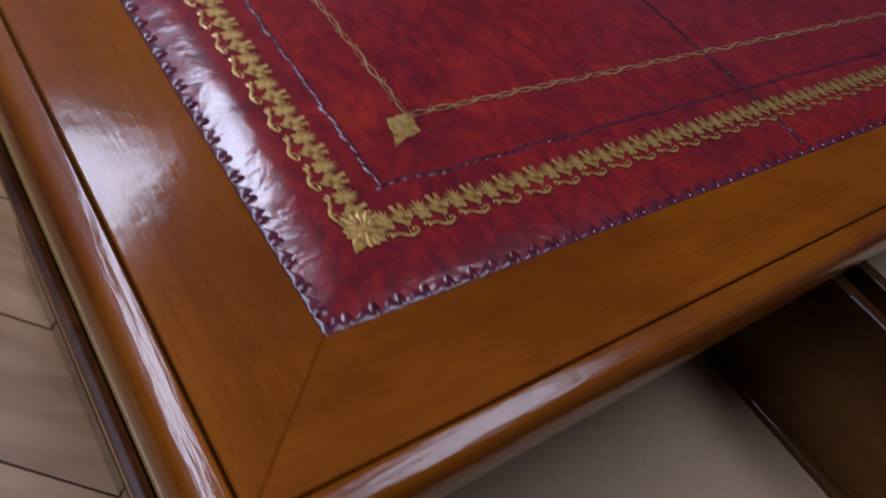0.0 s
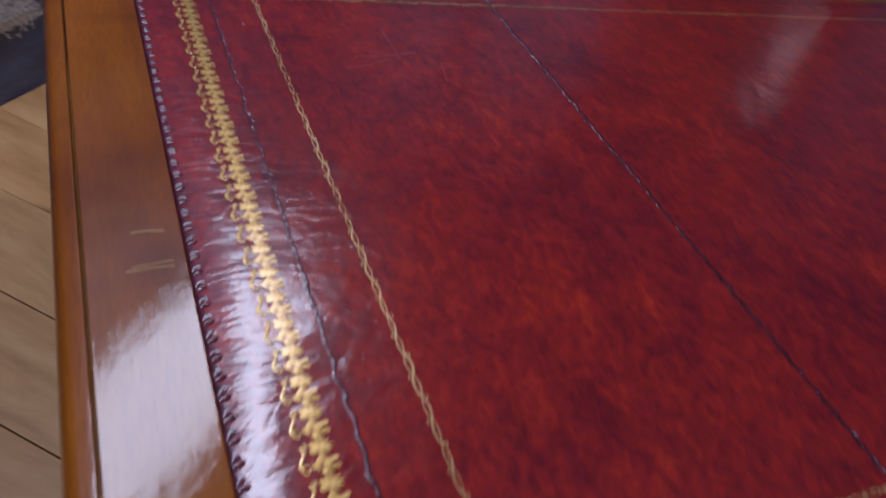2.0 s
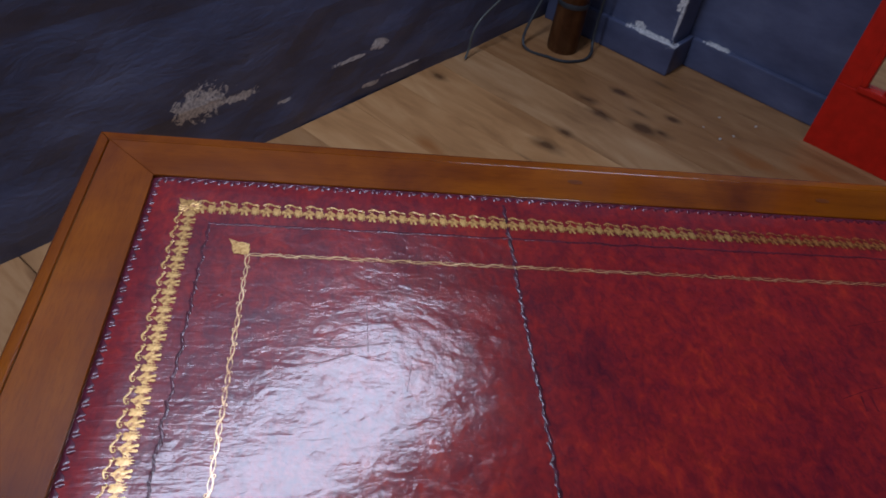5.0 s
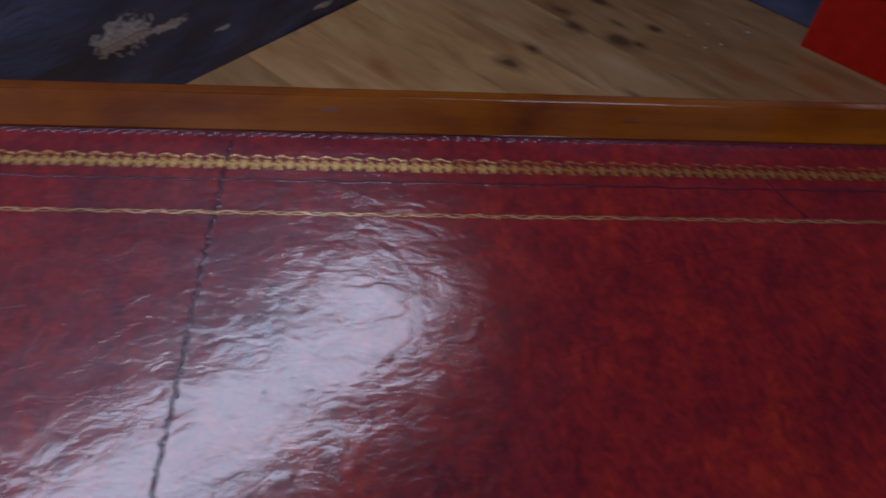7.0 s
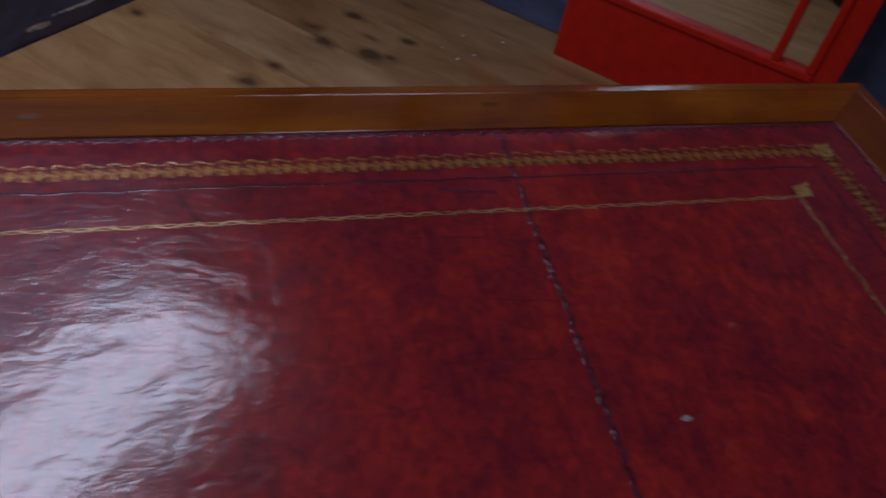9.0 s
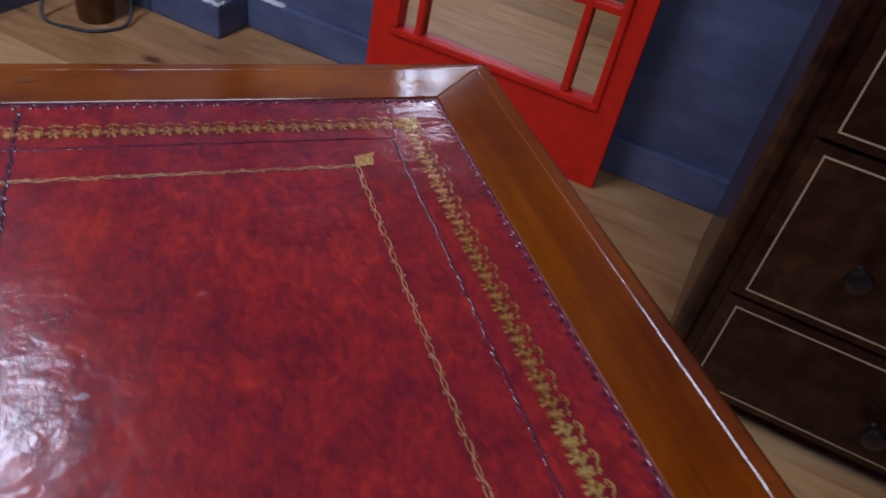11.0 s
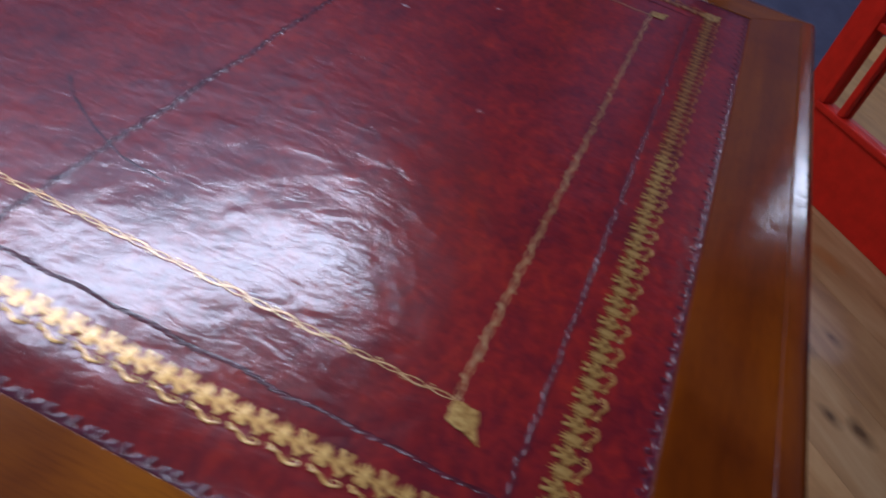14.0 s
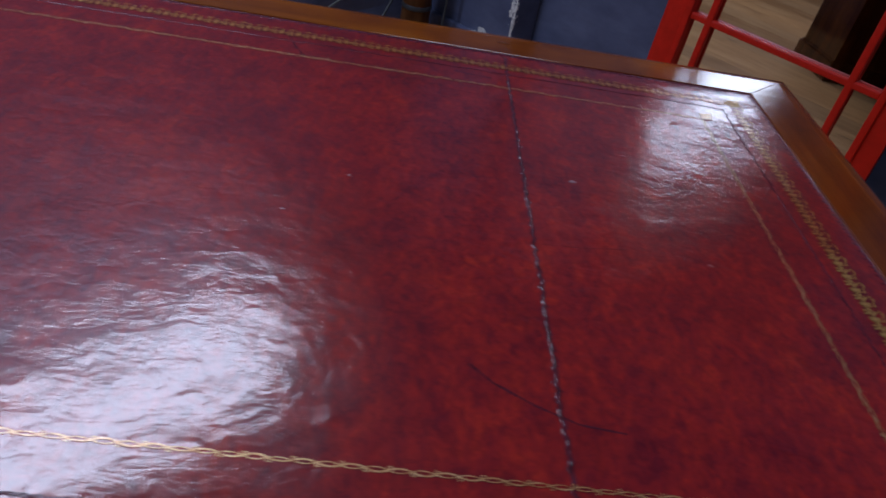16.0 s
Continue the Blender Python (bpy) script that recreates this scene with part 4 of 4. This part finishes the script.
# ---------------- red framed mirror leaning on the wall ----------------
def red_mirror():
    """Built upright in its own space: x across, y = depth to the back, z up; then leaned back."""
    wide, high, thick = 0.700, 2.156, 0.030
    lean = 2.4
    m = ROOM @ pose(2.523, -0.060, 0.0, 0, 0, -90) @ pose(0, 0, 0, -lean, 0, 0)
    t = thing("leaning_mirror", m, "bright red wooden mirror with glazing bars, leaning against the navy wall", "mirror")
    x0, x1 = -wide / 2, wide / 2
    in0, in1, zb, zt = x0 + 0.078, x1 - 0.068, 0.222, high - 0.11
    part("bottom_panel", box(x0, x1, 0, thick, 0, zb - 0.012, bevel=0.003), RED_PAINT, t)
    part("stile", box(x0, in0 - 0.012, 0, thick, zb - 0.012, high - 0.098, bevel=0.003), RED_PAINT, t)
    part("stile", box(in1 + 0.012, x1, 0, thick, zb - 0.012, high - 0.098, bevel=0.003), RED_PAINT, t)
    part("top_rail", box(x0, x1, 0, thick, high - 0.098, high, bevel=0.003), RED_PAINT, t)
    # raised bead round the glass
    for a in ((in0 - 0.016, in1 + 0.016, zb - 0.016, zb + 0.004), (in0 - 0.016, in1 + 0.016, zt - 0.004, zt + 0.016)):
        part("bead", box(a[0], a[1], -0.009, thick, a[2], a[3], bevel=0.005), RED_PAINT, t)
    for a in ((in0 - 0.016, in0 + 0.004), (in1 - 0.004, in1 + 0.016)):
        part("bead", box(a[0], a[1], -0.009, thick, zb + 0.004, zt - 0.004, bevel=0.005), RED_PAINT, t)
    n = 8
    step = (zt - zb) / n
    for k in range(1, n):
        part("glazing_bar", box(in0 + 0.004, in1 - 0.004, -0.004, 0.016, zb + k * step - 0.010, zb + k * step + 0.010, bevel=0.005), RED_PAINT, t)
    for x in (in0 + 0.062, in1 - 0.080):
        part("glazing_bar", box(x - 0.010, x + 0.010, -0.005, 0.016, zb + 0.004, zt - 0.004, bevel=0.005), RED_PAINT, t)
    part("mirror_pane", box(in0 - 0.004, in1 + 0.004, 0.017, 0.021, zb - 0.004, zt + 0.004), MIRROR, t, "plain mirror glass")


red_mirror()

# ---------------- dark inlaid chest ----------------
def inlaid_chest():
    m = ROOM @ pose(1.945, -0.705, 0, 0, 0, -90)   # x across to the right, y to the back
    t = thing("chest_of_drawers", m, "dark mahogany chest of drawers with pale inlaid lines and black knobs", "chest")
    w, d, h = 0.86, 0.48, 0.92
    part("carcass", box(0, w, 0.012, d, 0.05, h - 0.03, bevel=0.004), MAHOGANY, t)
    part("top", box(-0.015, w + 0.015, -0.01, d + 0.005, h - 0.03, h, bevel=0.008), MAHOGANY, t)
    for x in (0.0, w):
        col = lathe(bmesh.new(), [(0.016, 0.03), (0.020, 0.05), (0.014, 0.07), (0.018, 0.09), (0.018, h - 0.1), (0.014, h - 0.07), (0.02, h - 0.05), (0.02, h - 0.03)], 16)
        part("corner_column", turned(col, pose(x + (0.014 if x == 0 else -0.014), 0.014, 0)), MAHOGANY, t, smooth=True)
        foot = turned(lathe(bmesh.new(), [(0.018, 0.0), (0.028, 0.014), (0.026, 0.032), (0.014, 0.05)], 16), pose(x + (0.02 if x == 0 else -0.02), 0.02, 0))
        part("foot", foot, MAHOGANY, t, smooth=True)
        foot = turned(lathe(bmesh.new(), [(0.018, 0.0), (0.028, 0.014), (0.026, 0.032), (0.014, 0.05)], 16), pose(x + (0.03 if x == 0 else -0.03), d - 0.03, 0))
        part("foot", foot, MAHOGANY, t, smooth=True)
    for z0, z1 in ((0.055, 0.280), (0.288, 0.585), (0.593, 0.86)):
        dr = part("drawer", box(0.05, w - 0.05, -0.004, 0.012, z0, z1, bevel=0.003), MAHOGANY, t)
        i = 0.022
        for a, b, c, e in ((0.05 + i, w - 0.05 - i, z0 + 0.015, z0 + 0.018), (0.05 + i, w - 0.05 - i, z1 - 0.018, z1 - 0.015)):
            part("inlay_line", box(a, b, -0.0046, -0.003, c, e), INLAY, dr)
        for a in (0.05 + i, w - 0.05 - i - 0.003):
            part("inlay_line", box(a, a + 0.003, -0.0046, -0.003, z0 + 0.018, z1 - 0.018), INLAY, dr)
        for x in (0.36 if z0 < 0.2 else 0.2, w - (0.36 if z0 < 0.2 else 0.2)):
            k = lathe(bmesh.new(), [(0.009, 0), (0.007, 0.010), (0.016, 0.018), (0.021, 0.028), (0.019, 0.038), (0.008, 0.043)], 18)
            part("knob", turned(k, pose(x, -0.004, (z0 + z1) / 2 - 0.02, 90)), BLACK_KNOB, dr, smooth=True)


inlaid_chest()

# ---------------- corner post and cables ----------------
def corner_post():
    t = thing("wooden_post", ROOM @ pose(2.36, 1.10, 0), "round brown wooden post standing in the corner", "post")
    bm = lathe(bmesh.new(), [(0.050, 0.0), (0.052, 0.02), (0.049, 0.3), (0.048, 1.0), (0.049, 1.7), (0.045, 1.72)], 24)
    part("shaft", bm, PIPE_BROWN, t, smooth=True)
    bm = lathe(bmesh.new(), [(0.052, 0.0), (0.0535, 0.004), (0.0535, 0.012), (0.052, 0.016)], 24)
    part("band", turned(bm, pose(0, 0, 0.16)), CABLE_DARK, t, smooth=True)


def cable(points, radius, mat, label):
    pts = [Vector(p) for p in points]
    path = []
    for i in range(len(pts) - 1):
        p0, p1, p2, p3 = pts[max(i - 1, 0)], pts[i], pts[i + 1], pts[min(i + 2, len(pts) - 1)]
        for k in range(8):
            s = k / 8
            path.append(0.5 * ((2 * p1) + (p2 - p0) * s + (2 * p0 - 5 * p1 + 4 * p2 - p3) * s * s + (3 * p1 - p0 - 3 * p2 + p3) * s ** 3))
    path.append(pts[-1])
    ob = part("cable", sweep(bmesh.new(), path, radius, 8), mat, smooth=True)
    ob.matrix_world = ROOM
    tagged(ob, label, "cable")


corner_post()
cable([(2.012, 1.245, 0.004), (2.03, 1.25, 0.03), (2.06, 1.25, 0.118), (2.25, 1.25, 0.22), (2.45, 1.25, 0.45), (2.48, 1.25, 0.9)], 0.0036, CABLE, "thin grey cable hanging down the rough wall to the floor")
cable([(2.44, 1.2, 0.5), (2.36, 1.2, 0.2), (2.25, 1.19, 0.02), (2.26, 1.08, 0.006), (2.30, 1.02, 0.006), (2.38, 1.0, 0.012), (2.43, 1.03, 0.1), (2.44, 1.03, 0.6)], 0.005, CABLE_DARK, "dark grey cable looped round the foot of the post")

# ---------------- ceiling lamps ----------------
def lamp_fixture(x, y, length, width):
    t = thing("ceiling_light", pose(x, y, CEILING, 0, 0, 45), "long white ceiling light panel", "ceiling light", "ceiling lights")
    a, b = length / 2 + 0.02, width / 2 + 0.02
    part("frame", box(-a, a, -b, b, -0.03, 0.0, bevel=0.003), LAMP_FRAME, t)


for lx, ly, ll, lw, watts in LAMPS:
    lamp_fixture(lx, ly, ll, lw)

# ---------------- plaster crumbs on the boards ----------------
def crumb(x, y, size, seed):
    r = random.Random(seed)
    bm = bmesh.new()
    bmesh.ops.create_icosphere(bm, subdivisions=1, radius=size, matrix=Matrix.LocRotScale(None, None, (1.3, 0.9, 0.5)))
    for v in bm.verts:
        v.co *= 0.75 + 0.5 * r.random()
    low = min(v.co.z for v in bm.verts)
    ob = part("plaster_crumb", bm, CRUMB)
    ob.matrix_world = pose(x, y, -low, 0, 0, 360 * r.random())
    tagged(ob, "small white plaster crumb lying on the floorboards", "debris", "plaster crumbs on the floor")


for k, (x, y, size) in enumerate(((1.294, 1.959, 0.0055), (1.345, 1.980, 0.0040), (1.336, 2.082, 0.0040), (1.446, 2.046, 0.0045), (1.262, 2.02, 0.0028), (-0.036, 0.851, 0.0075))):
    crumb(x, y, size, 40 + k)

floorboards()
